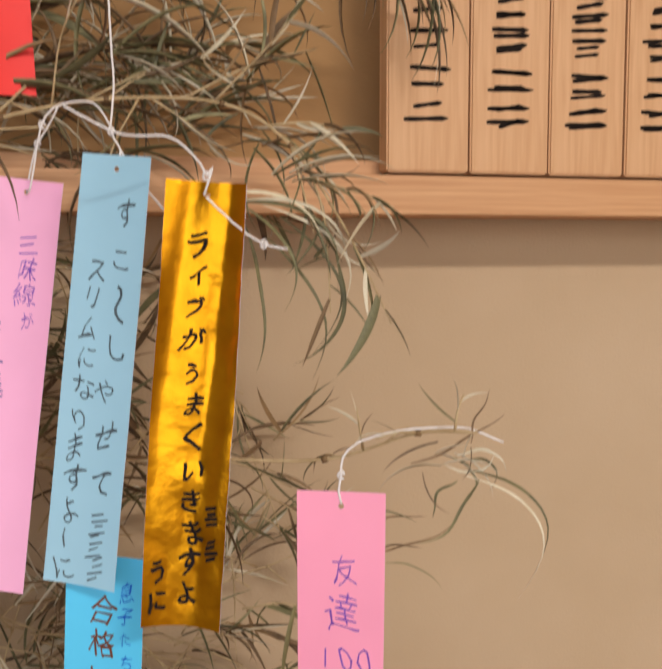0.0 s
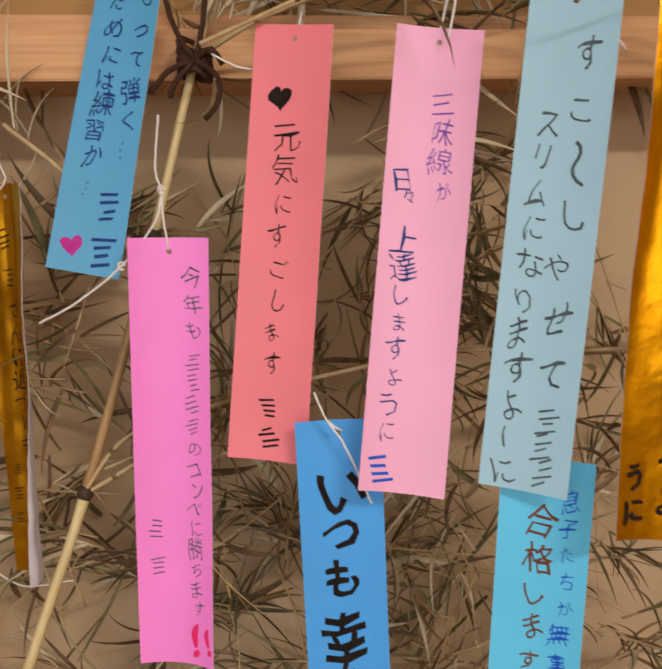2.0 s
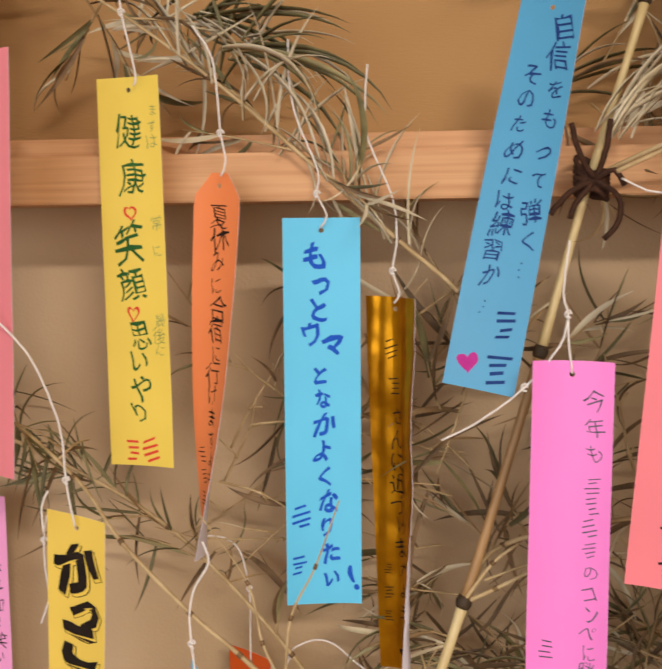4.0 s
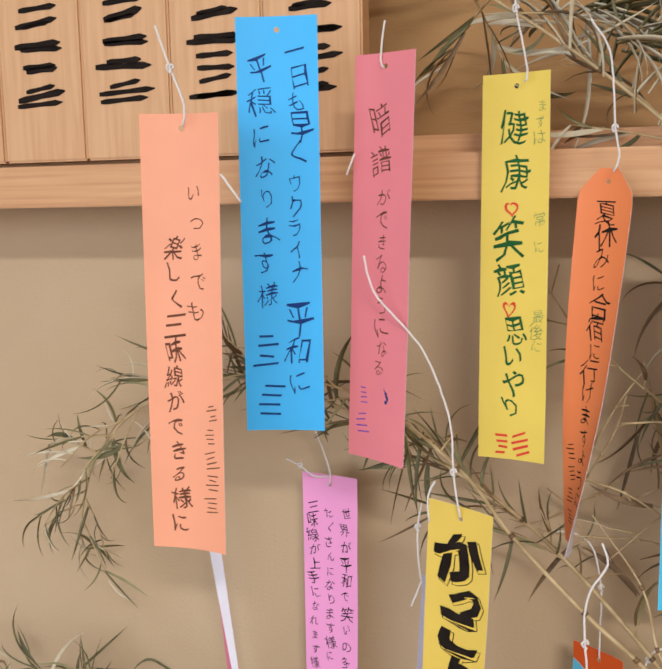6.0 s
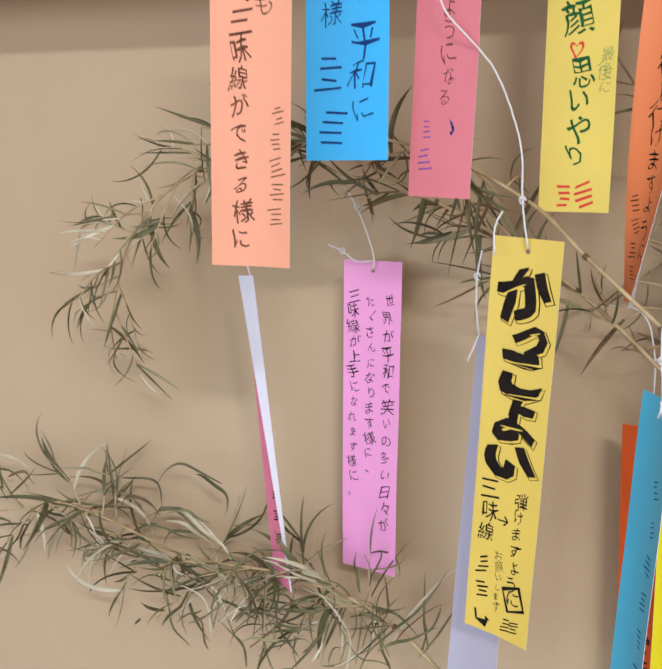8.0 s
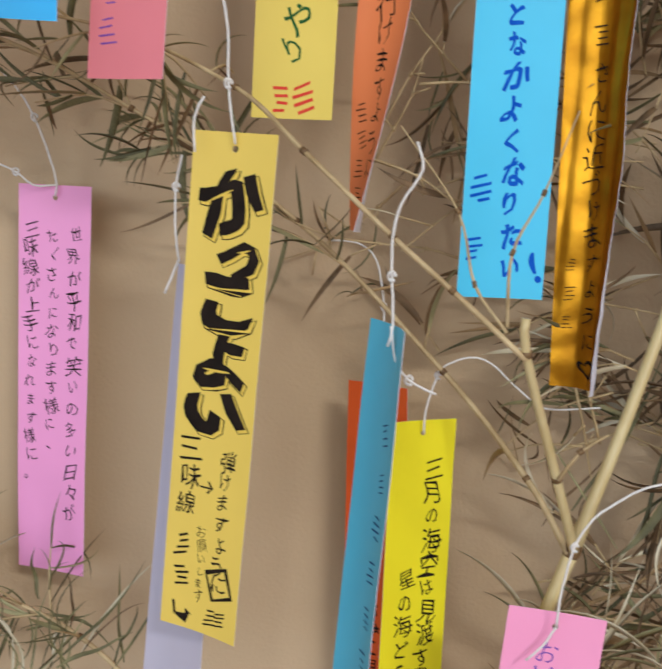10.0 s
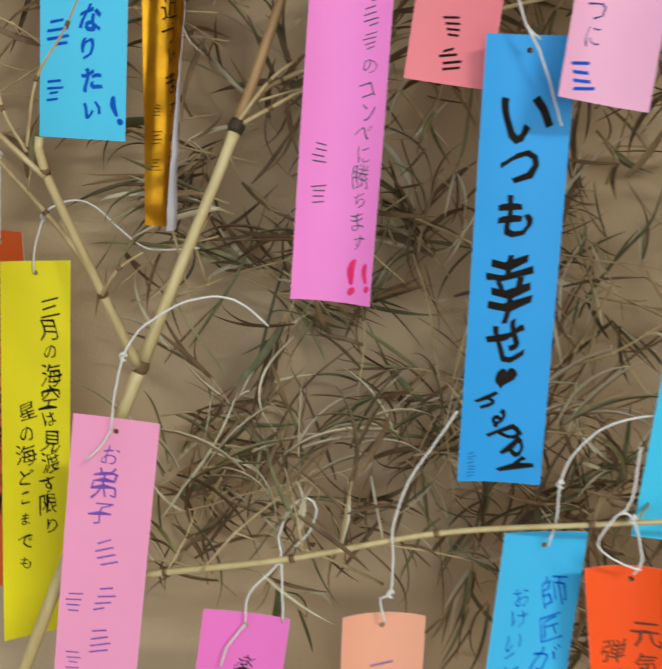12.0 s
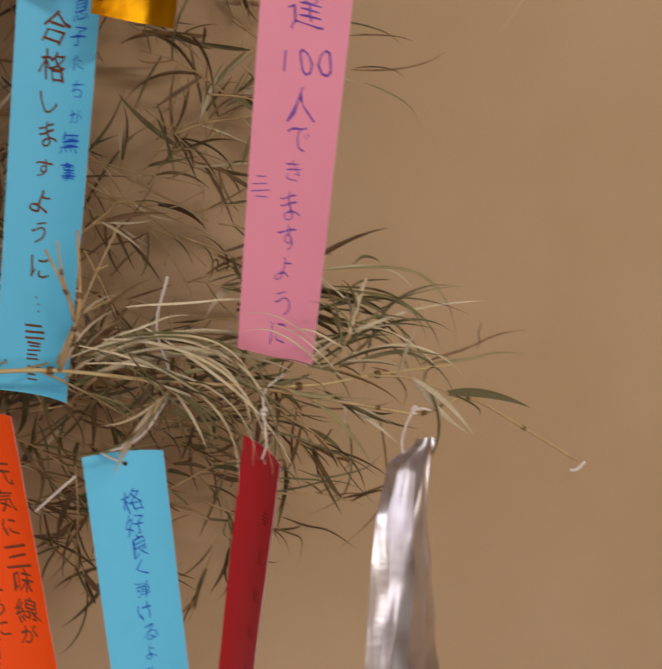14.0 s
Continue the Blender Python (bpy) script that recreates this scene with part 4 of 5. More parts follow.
BRANCHES["fork_three"] = ([(-0.173, -0.085, 1.600), (-0.144, -0.085, 1.603), (-0.117, -0.085, 1.597)], 0.0007, 0.0004)
BRANCHES["right"] = ([(-0.288, -0.053, 1.376), (-0.269, -0.035, 1.396), (-0.2, -0.066, 1.423), (-0.125, -0.1, 1.444), (-0.09, -0.14, 1.45), (-0.05, -0.17, 1.455), (0.0, -0.2, 1.458), (0.035, -0.222, 1.472), (0.055, -0.238, 1.474)], 0.0013, 0.0006)
BRANCHES["lower_right"] = ([(-0.369, -0.07, 1.15), (-0.345, -0.073, 1.158), (-0.316, -0.088, 1.169), (-0.261, -0.118, 1.19), (-0.201, -0.132, 1.208), (-0.143, -0.155, 1.222), (-0.093, -0.172, 1.231), (-0.042, -0.189, 1.232), (0.02, -0.19, 1.231), (0.06, -0.185, 1.236), (0.1, -0.18, 1.24)], 0.0018, 0.0005)
BRANCHES["lower_far_left"] = ([(-0.4, -0.097, 1.06), (-0.47, -0.05, 1.13), (-0.55, -0.01, 1.185), (-0.62, 0.0, 1.205), (-0.69, 0.0, 1.21), (-0.77, 0.0, 1.235), (-0.84, 0.0, 1.225)], 0.0016, 0.0006)
BRANCHES["seed_stalk"] = ([(-0.008, -0.192, 1.232), (0.059, -0.194, 1.222), (0.082, -0.196, 1.22), (0.104, -0.196, 1.228), (0.139, -0.192, 1.211), (0.174, -0.19, 1.192)], 0.0009, 0.0008)
BRANCHES["upright"] = ([(-0.089, -0.175, 1.232), (-0.083, -0.182, 1.254), (-0.081, -0.187, 1.27), (-0.083, -0.176, 1.297)], 0.0011, 0.0006)
BRANCHES["upright_fork"] = ([(-0.083, -0.184, 1.258), (-0.087, -0.188, 1.272), (-0.096, -0.188, 1.29)], 0.0009, 0.0005)
BRANCHES["upright_twig"] = ([(-0.084, -0.186, 1.264), (-0.089, -0.19, 1.281), (-0.091, -0.19, 1.294)], 0.0007, 0.0004)
BRANCHES["joint_twig"] = ([(-0.291, -0.055, 1.373), (-0.276, -0.055, 1.394), (-0.264, -0.056, 1.404)], 0.0011, 0.0008)
BRANCHES["joint_twig_long"] = ([(-0.291, -0.053, 1.372), (-0.275, -0.058, 1.382), (-0.258, -0.06, 1.392), (-0.235, -0.055, 1.40)], 0.0012, 0.0006)
BRANCHES["stub_spur"] = ([(-0.345, -0.098, 1.30), (-0.338, -0.1, 1.312), (-0.328, -0.1, 1.319)], 0.0009, 0.0005)
BRANCHES["stub_zigzag"] = ([(-0.372, -0.115, 1.36), (-0.37, -0.105, 1.386), (-0.359, -0.1, 1.408), (-0.348, -0.098, 1.438)], 0.0007, 0.0003)
BRANCHES["stub_left"] = ([(-0.372, -0.115, 1.358), (-0.383, -0.105, 1.374), (-0.39, -0.1, 1.40), (-0.412, -0.095, 1.43)], 0.0007, 0.0003)
BR = {}
for key, (pts, ra, rb) in BRANCHES.items():
    path = spline(pts, 0.005)
    BR[key] = path
    v, f = tube(path, lambda s: ra + (rb - ra) * s, 8)
    branch = obj("branch", v, f, BAMBOO if ra > 0.0017 else TWIG, bamboo)
    lumps = []
    for p, q in zip(pts[1:-1], pts[2:]):
        d = np.array(q) - np.array(p)
        d /= np.linalg.norm(d)
        lumps.append(tube([np.array(p) + d * k * 0.0012 for k in (-1, 0, 1)], ra * 0.9 + 0.0003, 8))
    for v, f in lumps:
        obj("branch_joint", v, f, JOINT, branch)

v, f = tube(spline([(0.170, -0.191, 1.187), (0.1735, -0.192, 1.188), (0.178, -0.191, 1.192)], 0.002), 0.0009, 6)
obj("string_end", v, f, STRING, bamboo, "short end of white string")

# dark twine lashed round stem and rail
lash = np.array((-0.229, -0.04, 1.579))
lashing = tagged(new("twine_lashing"), "rough dark brown twine knotted round the bamboo at the rail", "twine")
lashing.location = lash
bpy.context.view_layer.update()
rng = random.Random(11)


def rough_twine(name, path, radius):
    path = [np.array(p) + 0.0005 * np.array(tuple(noise.noise_vector(Vector(p) * 300))) for p in path]
    v, f = tube(path, radius, 6)
    obj(name, v, f, TWINE, lashing)


for k in range(9):
    e = np.array((rng.uniform(-0.4, 0.4), rng.uniform(-0.4, 0.4), rng.uniform(-0.3, 0.3)))
    ring = [lash + np.array((0.0074 * math.cos(a), 0.0074 * math.sin(a), 0)) + 0.014 * np.array((0, 0, 1)) * (e[0] * math.cos(a) + e[1] * math.sin(a)) + (0, 0, e[2] * 0.014) for a in np.linspace(0, 6.28, 22)]
    rough_twine("twine_loop", ring, 0.0014)
for bends in (((-0.008, 0.012), (-0.012, 0.026)), ((0.004, 0.012), (0.006, 0.027)), ((-0.012, -0.006), (-0.021, -0.016)), ((0.01, -0.008), (0.011, -0.019), (0.004, -0.028)), ((-0.01, -0.012), (-0.012, -0.018)), ((0.008, 0.004), (0.013, -0.003))):
    ends = [lash + (0, -0.008, 0)] + [lash + (dx, -0.012, dz) for dx, dz in bends]
    rough_twine("twine_end", spline(ends, 0.003), 0.0014)

# ---- leaves ----
rng = random.Random(21)
LEAFSHAPES = []
for k in range(9):
    curl, side, fold = (0.3, 0.8, -0.4, 1.4, 0.6, -0.8, 0.1, 1.9, 1.1)[k], (0.2, -0.3, 0.3, 0.2, -0.6, -0.2, 0.5, -0.3, 0.6)[k], (0.6, 0.9, 0.4, 1.0, 0.5, 0.9, 0.45, 1.0, 0.7)[k]
    n, v, f, pos, a, b = 8, [], [], np.zeros(3), 0.0, 0.0
    for i in range(n + 1):
        s = i / n
        d = np.array((math.cos(a) * math.cos(b), math.sin(b), -math.sin(a)))
        wid = (0.034, 0.05, 0.042, 0.036, 0.06, 0.045, 0.055, 0.036, 0.048)[k] * (math.sin(math.pi * min(1, s * 0.86 + 0.14)) ** 0.8) * (1 - s) ** 0.25 + 0.0015
        up = np.array((math.sin(a), 0, math.cos(a)))
        lat = np.cross(up, d)
        for o in (-1, 0, 1):
            v.append(pos + lat * o * wid * math.cos(fold) + up * (abs(o) * wid * math.sin(fold)))
        pos = pos + d / n
        a += curl / n * (0.6 + 0.8 * s)
        b += side / n
    for i in range(n):
        for o in (0, 1):
            f.append((i * 3 + o, i * 3 + o + 1, i * 3 + o + 4, i * 3 + o + 3))
    LEAFSHAPES.append((np.array(v), f))

LEAVES, TWIGS = [], []
CLEAR = [S[k] for k in ("sal", "san", "hot", "sei", "itsu", "an", "ls", "ukr", "itu", "gen", "raku", "oto", "yel", "shi", "moto", "ken", "mot", "natu", "or", "kak", "teal")]


def in_paper(p):
    """Would a leaf at p pierce or cover one of the strips that hang free?"""
    for x, y, z, ya, yb, lean, pitch, w, length in CLEAR:
        k = z - p[2]
        if -0.004 < k < length + 0.004 and abs(p[0] - x - math.tan(radians(lean)) * k) < 0.023 and p[1] < y - math.tan(radians(pitch)) * k + 0.012:
            return True
    return False



def leaf(p, d, size, tone, up=None, shape=None, slim=1.0):
    """Remember one leaf: where it springs, which way, how long, and its tone."""
    d = Vector(d).normalized()
    up = Vector(up or (rng.uniform(-1, 1), rng.uniform(-1, 1), rng.uniform(-0.2, 1)))
    x, zc = d, d.cross(up).normalized()
    y = zc.cross(x)
    m = Matrix((x, zc, y)).transposed().to_4x4()
    wide = size * rng.uniform(0.7, 1.15) * slim
    m = Matrix.Translation(Vector(p)) @ m @ Matrix.Diagonal((size, wide, size, 1))
    end = m @ Vector((0.75, 0, 0))
    if in_paper(end) or in_paper(m.translation) or in_paper(m @ Vector((0.4, 0, 0))):
        return
    if end.y > WALL - 0.008 or m.translation.y > WALL - 0.008:
        return
    LEAVES.append((m, rng.randrange(9) if shape is None else shape, tone))


def spray(p, d, length, count, size=0.036, tones="ggb", droop=0.5, spread=1.0):
    """A thin twig with a fan of leaves towards its tip."""
    p, d = np.array(p, float), np.array(d, float)
    d /= np.linalg.norm(d)
    side = np.array((rng.uniform(-1, 1), rng.uniform(-0.5, 0.3), rng.uniform(-1, 1))) * 0.3
    path = spline([p, p + d * length * 0.5 + side * length * 0.3, p + d * length + side * length * 0.2 + (0, 0, -droop * length * 0.3)], 0.006)
    path = [np.array((q[0], min(q[1], WALL - 0.006), q[2])) for q in path]
    if any(in_paper(q) for q in path):
        return
    TWIGS.append(tube(path, lambda s: 0.0007 - 0.0004 * s, 5))
    for k in range(count):
        s = 0.25 + 0.75 * (k + rng.random()) / count
        q = path[min(len(path) - 1, int(s * (len(path) - 1)))]
        e = d + spread * np.array((rng.gauss(0, 0.65), rng.gauss(0, 0.4), rng.gauss(0, 0.65) - 0.25 * droop))
        leaf(q, e, size * rng.uniform(0.6, 1.35), rng.choice(tones))


def plume(p, d, count, size, tones, spread=0.25, slim=0.45):
    """A tuft of long narrow leaves that arch over and hang."""
    for k in range(count):
        e = np.array(d, float) + np.array([rng.gauss(0, spread), rng.gauss(0, spread * 0.6), rng.gauss(0, spread)])
        q = np.array(p, float) + np.array([rng.gauss(0, 0.004), rng.gauss(0, 0.003), rng.gauss(0, 0.003)])
        leaf(q, e, size * rng.uniform(0.6, 1.2), rng.choice(tones), (rng.uniform(-0.2, 0.2), rng.uniform(-0.3, 0.3), 1), rng.choice((1, 3, 4, 8)), slim * 0.68)


def dress(path, a, b, count, length, leaves, size=0.036, tones="ggb", bias=(0, 0, 0), spread=1.0, droop=0.5):
    """Sprays along the stretch a..b of a branch."""
    n = len(path) - 1
    for k in range(count):
        s = a + (b - a) * (k + rng.random()) / count
        i = min(n - 1, int(s * n))
        d = path[i + 1] - path[i]
        d = d / np.linalg.norm(d)
        e = d * rng.uniform(0.1, 0.9) + np.array((rng.gauss(0, 0.5), rng.gauss(0, 0.35), rng.gauss(0, 0.6))) + np.array(bias)
        spray(path[i], e, length * rng.uniform(0.6, 1.3), leaves, size, tones, droop, spread)


dress(BR["lower_left"], 0.3, 0.7, 16, 0.045, 8, 0.034, "gggb", (-0.3, 0.0, 0.15))
dress(BR["lower_left"], 0.7, 1.0, 20, 0.04, 7, 0.028, "gggs", (-0.4, 0, -0.5))
dress(BR["lower_left"], 0.05, 0.35, 5, 0.03, 4, 0.03, "gb")
dress(BR["upper_left"], 0.45, 1.0, 9, 0.04, 6, 0.034, "gggb", (-0.2, 0.5, 0.1))
dress(BR["top_left"], 0.3, 1.0, 16, 0.06, 9, 0.036, "gsbs", (0.35, 0.15, -0.25), 0.8)
dress(BR["top_right"], 0.35, 1.0, 14, 0.06, 7, 0.036, "ggsb", (0.2, 0.0, 0.35), 0.9)
dress(BR["right"], 0.05, 0.72, 20, 0.05, 7, 0.034, "ggbb", (0.1, 0.95, -0.1))
dress(BR["right"], 0.84, 0.98, 5, 0.022, 3, 0.018, "bsg", (-0.1, 0.1, 0.1), 0.9)
dress(BR["lower_right"], 0.05, 0.6, 14, 0.055, 7, 0.034, "gbbs", (0.0, 0.7, 0.25))
dress(BR["lower_right"], 0.6, 0.95, 8, 0.04, 7, 0.034, "gssg", (0.2, 0.2, 0.1), 0.7)
dress(BR["lower_far_left"], 0.42, 0.95, 34, 0.042, 7, 0.036, "ggggs", (0, 0.05, -0.1))
# arching tufts
plume((-0.075, -0.178, 1.238), (0.75, -0.1, 0.45), 4, 0.085, "ssg")
plume((-0.085, -0.176, 1.236), (0.25, 0.0, 1.0), 5, 0.05, "ssb", 0.2, 0.35)
plume((-0.035, -0.19, 1.243), (0.8, -0.1, 0.0), 4, 0.075, "sgg")
plume((0.03, -0.18, 1.24), (1.0, 0.05, 0.25), 8, 0.055, "ggsb", 0.3, 0.6)
plume((0.0, -0.16, 1.262), (1.0, 0.1, 0.25), 9, 0.075, "ggb", 0.3, 0.6)
plume((0.045, -0.228, 1.462), (0.6, 0.0, 0.15), 9, 0.026, "sbs", 0.6, 0.5)
plume((-0.005, -0.15, 1.585), (0.7, -0.1, 0.2), 8, 0.05, "gs", 0.3, 0.6)
plume((-0.40, -0.035, 1.645), (0.7, 0.0, -0.2), 20, 0.075, "gssg", 0.42, 0.33)
plume((-0.42, -0.03, 1.66), (0.85, 0.0, 0.1), 18, 0.07, "gssg", 0.42, 0.33)
for k in range(9):
    q = BR["top_left"][int(len(BR["top_left"]) * (0.22 + 0.055 * k))]
    plume(q, (rng.uniform(-0.1, 0.5), -0.02, 1.0), 4, rng.uniform(0.045, 0.075), "sssg", 0.28, 0.34)
plume((-0.22, -0.045, 1.60), (0.5, -0.1, 0.9), 14, 0.06, "sss", 0.3, 0.35)
plume((-0.19, -0.06, 1.61), (0.6, -0.05, 0.8), 12, 0.07, "ssg", 0.3, 0.35)
plume((-0.15, -0.07, 1.63), (0.8, 0.0, 0.25), 16, 0.08, "sgb", 0.25, 0.45)
plume((-0.08, -0.09, 1.65), (0.8, 0.0, 0.1), 16, 0.07, "sggb", 0.3, 0.5)
for k in range(9):
    q = BR["lower_right"][int(len(BR["lower_right"]) * (0.12 + 0.05 * k))]
    plume(q + np.array((0, 0.075, 0.02)), (rng.uniform(-0.8, 0.8), 0.0, rng.uniform(0.2, 0.9)), 5, 0.06, "gssb", 0.4, 0.6)
for k in range(16):
    q = (rng.uniform(-0.17, 0.0), rng.uniform(-0.1, 0.0), rng.uniform(1.6, 1.74))
    plume(q, (rng.uniform(-0.5, 1.0), rng.uniform(-0.1, 0.2), rng.uniform(-0.3, 0.6)), 9, 0.065, "gbbgs", 0.4, 0.45)
plume((0.06, -0.07, 1.725), (0.7, 0.0, -0.5), 16, 0.07, "gbs", 0.35, 0.4)
plume((0.1, -0.06, 1.71), (0.3, 0.0, -0.6), 9, 0.06, "gbs", 0.4, 0.4)
# growth behind the strips, close to the wall
for k in range(62):
    x, z = rng.uniform(-0.31, 0.02), rng.uniform(1.1, 1.53)
    if x > -0.06 and z > 1.49:
        continue
    spray((x, rng.uniform(-0.06 if x > -0.12 else -0.02, 0.025), z), (rng.uniform(-0.6, 1.0), rng.uniform(-0.35 if x > -0.12 else -0.1, 0.1), rng.uniform(-0.6, 0.6)), rng.uniform(0.03, 0.085), 7, 0.041, "gbbbbg" if k % 4 else "bbs", 0.5)
for k in range(13):
    x, z = rng.uniform(-0.41, -0.3), rng.uniform(1.15, 1.52)
    spray((x, rng.uniform(0.0, 0.03), z), (rng.uniform(-0.6, 0.6), rng.uniform(0.0, 0.2), rng.uniform(-1, 0.6)), rng.uniform(0.03, 0.06), 7, 0.034, "gbb", 0.6)
for k in range(14):
    x, z = rng.uniform(-0.02, 0.04), rng.uniform(1.13, 1.42)
    spray((x - 0.03, rng.uniform(-0.12, -0.02), z), (1, rng.uniform(-0.2, 0.2), rng.uniform(-0.6, 0.5)), rng.uniform(0.03, 0.06), 7, 0.034, "ggb", 0.6)
# fans of broader leaves in clumps, deep behind the strips
for k in range(40):
    cx, cz = rng.uniform(-0.33, 0.01), rng.uniform(1.13, 1.56)
    if cx > -0.05 and cz > 1.5:
        continue
    d = np.array((rng.uniform(-0.9, 1.0), rng.uniform(-0.05, 0.08), rng.uniform(-0.7, 0.5)))
    y = rng.uniform(-0.015, 0.034)
    for j in range(2):
        q = (cx + rng.gauss(0, 0.012), y + rng.uniform(-0.008, 0.006), cz + rng.gauss(0, 0.01))
        spray(q, d + np.array((rng.gauss(0, 0.25), 0, rng.gauss(0, 0.25))), rng.uniform(0.03, 0.06), 7, 0.04, "gbbgs" if k % 3 else "bgb", 0.7, 0.6)
# dark growth between the upper strips
for k in range(20):
    x, z = rng.uniform(-0.17, -0.035), rng.uniform(1.40, 1.57)
    spray((x, rng.uniform(-0.03, 0.03), z), (rng.uniform(-0.8, 0.8), rng.uniform(-0.1, 0.1), rng.uniform(-0.8, 0.4)), rng.uniform(0.03, 0.06), 7, 0.036, "gbb", 0.6, 0.8)

# straw and brown growth above the rail, close to the wall
for k in range(34):
    x, z = rng.uniform(-0.27, 0.0), rng.uniform(1.61, 1.78)
    spray((x, rng.uniform(-0.02, 0.03), z), (rng.uniform(-0.3, 1.0), rng.uniform(-0.1, 0.1), rng.uniform(-0.5, 0.6)), rng.uniform(0.04, 0.08), 8, 0.042, "sbbgs", 0.5, 0.7)
for k in range(12):
    q = (rng.uniform(-0.25, -0.05), rng.uniform(-0.03, 0.02), rng.uniform(1.62, 1.72))
    plume(q, (rng.uniform(0.1, 1.0), 0.0, rng.uniform(-0.2, 0.7)), 8, 0.065, "sbsg", 0.35, 0.5)

# leafy head of the stem, mostly above the view, added to shade the upper wall
for k in range(70):
    x, z = rng.uniform(-0.36, 0.16), rng.uniform(1.79, 2.0)
    spray((x, rng.uniform(-0.14, 0.0), z), (rng.uniform(-1.0, 1.0), rng.uniform(-0.2, 0.2), rng.uniform(-0.3, 0.6)), rng.uniform(0.05, 0.1), 10, 0.055, "ggbs", 0.5, 0.8)

# thin brown growth low down by the wall
for k in range(42):
    x, z = rng.uniform(-0.13, 0.05), rng.uniform(1.08, 1.2)
    spray((x, rng.uniform(-0.09, 0.0), z), (rng.uniform(-0.6, 1.0), rng.uniform(-0.1, 0.1), rng.uniform(-0.8, 0.3)), rng.uniform(0.03, 0.06), 6, 0.036, "bbg", 0.5, 0.9)


def bare_twig(p, d, length, radius=0.0009):
    """A jointed, slightly zigzag twig with short side shoots, some ending in leaves."""
    p, d = np.array(p, float), np.array(d, float)
    d /= np.linalg.norm(d)
    pts, n = [p], max(3, int(length / 0.02))
    for i in range(n):
        d = d + np.array((rng.gauss(0, 0.12), rng.gauss(0, 0.04), rng.gauss(0, 0.12)))
        d /= np.linalg.norm(d)
        q = pts[-1] + d * length / n
        pts.append(np.array((q[0], min(q[1], WALL - 0.006), q[2])))
    if any(in_paper(q) for q in pts):
        return
    r = lambda s: radius * (1 - 0.6 * s)
    TWIGS.append(tube(spline(pts, 0.006), r, 5))
    for i in range(1, n):
        e = np.cross(d, (0, 1, 0)) * rng.choice((-1, 1)) + d * rng.uniform(0.5, 1.4)
        e /= np.linalg.norm(e)
        TWIGS.append(tube([pts[i] - d * 0.0012, pts[i], pts[i] + d * 0.0012], radius * 1.5 * (1 - 0.5 * i / n), 6))
        tip = pts[i] + e * rng.uniform(0.004, 0.018)
        tip[1] = min(tip[1], WALL - 0.006)
        TWIGS.append(tube([pts[i], tip], radius * 0.6, 5))
        if rng.random() < 0.5:
            for j in range(rng.randrange(1, 4)):
                leaf(tip, e + np.array((rng.gauss(0, 0.4), rng.gauss(0, 0.2), rng.gauss(0, 0.4) - 0.2)), rng.uniform(0.02, 0.042), rng.choice("gbbs"))


for k in range(50):
    x, z = rng.uniform(-0.33, 0.0), rng.uniform(1.12, 1.52)
    bare_twig((x, rng.uniform(-0.03, 0.025), z), (rng.uniform(-0.5, 1.0), rng.uniform(-0.12, 0.1), rng.uniform(-0.6, 0.9)), rng.uniform(0.06, 0.14), rng.uniform(0.0006, 0.001))
for k in range(16):
    bare_twig((rng.uniform(-0.46, -0.33), rng.uniform(-0.02, 0.02), rng.uniform(1.36, 1.5)), (rng.uniform(-0.6, 0.9), rng.uniform(-0.1, 0.1), rng.uniform(-0.5, 0.8)), rng.uniform(0.05, 0.1), 0.0008)
for x, y, z, dx, dz in ((-0.09, -0.178, 1.236, 0.35, 1.0), (-0.3, -0.1, 1.175, 0.9, 0.75), (-0.28, -0.055, 1.385, 1.0, 0.3), (-0.2, -0.13, 1.208, 0.8, 0.6)):
    bare_twig((x, y, z), (dx, 0.1, dz), 0.07, 0.0008)

TONE = {"g": LEAF, "b": LEAFB, "s": STRAW}


def blade(x0, z0, x1, z1, bow, y, width, tone, lean=0.0):
    """One long leaf that springs at (x0, z0), bows upwards and hangs to (x1, z1)."""
    d = np.array((x1 - x0, z1 - z0))
    n = np.array((-d[1], d[0])) * (1 if d[0] >= 0 else -1)
    v, f, m = [], [], 14
    for i in range(m + 1):
        s = i / m
        h = bow * 4 * s * (1 - s) * (0.75 + 0.5 * s)
        c = np.array((x0, z0)) + d * s + n * h
        w = width * (min(1, 0.35 + 3 * s) * (1 - s ** 3) + 0.06) * rng.uniform(0.9, 1.1)
        e = n / np.linalg.norm(n)
        yy = y + lean * s + 0.002 * math.sin(9 * s + x0 * 80)
        v += [(c[0] + e[0] * w, yy, c[1] + e[1] * w), (c[0], yy + 0.4 * w, c[1]), (c[0] - e[0] * w * 0.5, yy - 0.8 * w, c[1] - e[1] * w * 0.5)]
    for i in range(m):
        for o in (0, 1):
            f.append((i * 3 + o, i * 3 + o + 1, i * 3 + o + 4, i * 3 + o + 3))
    obj("long_leaf", v, f, TONE[tone], bamboo)


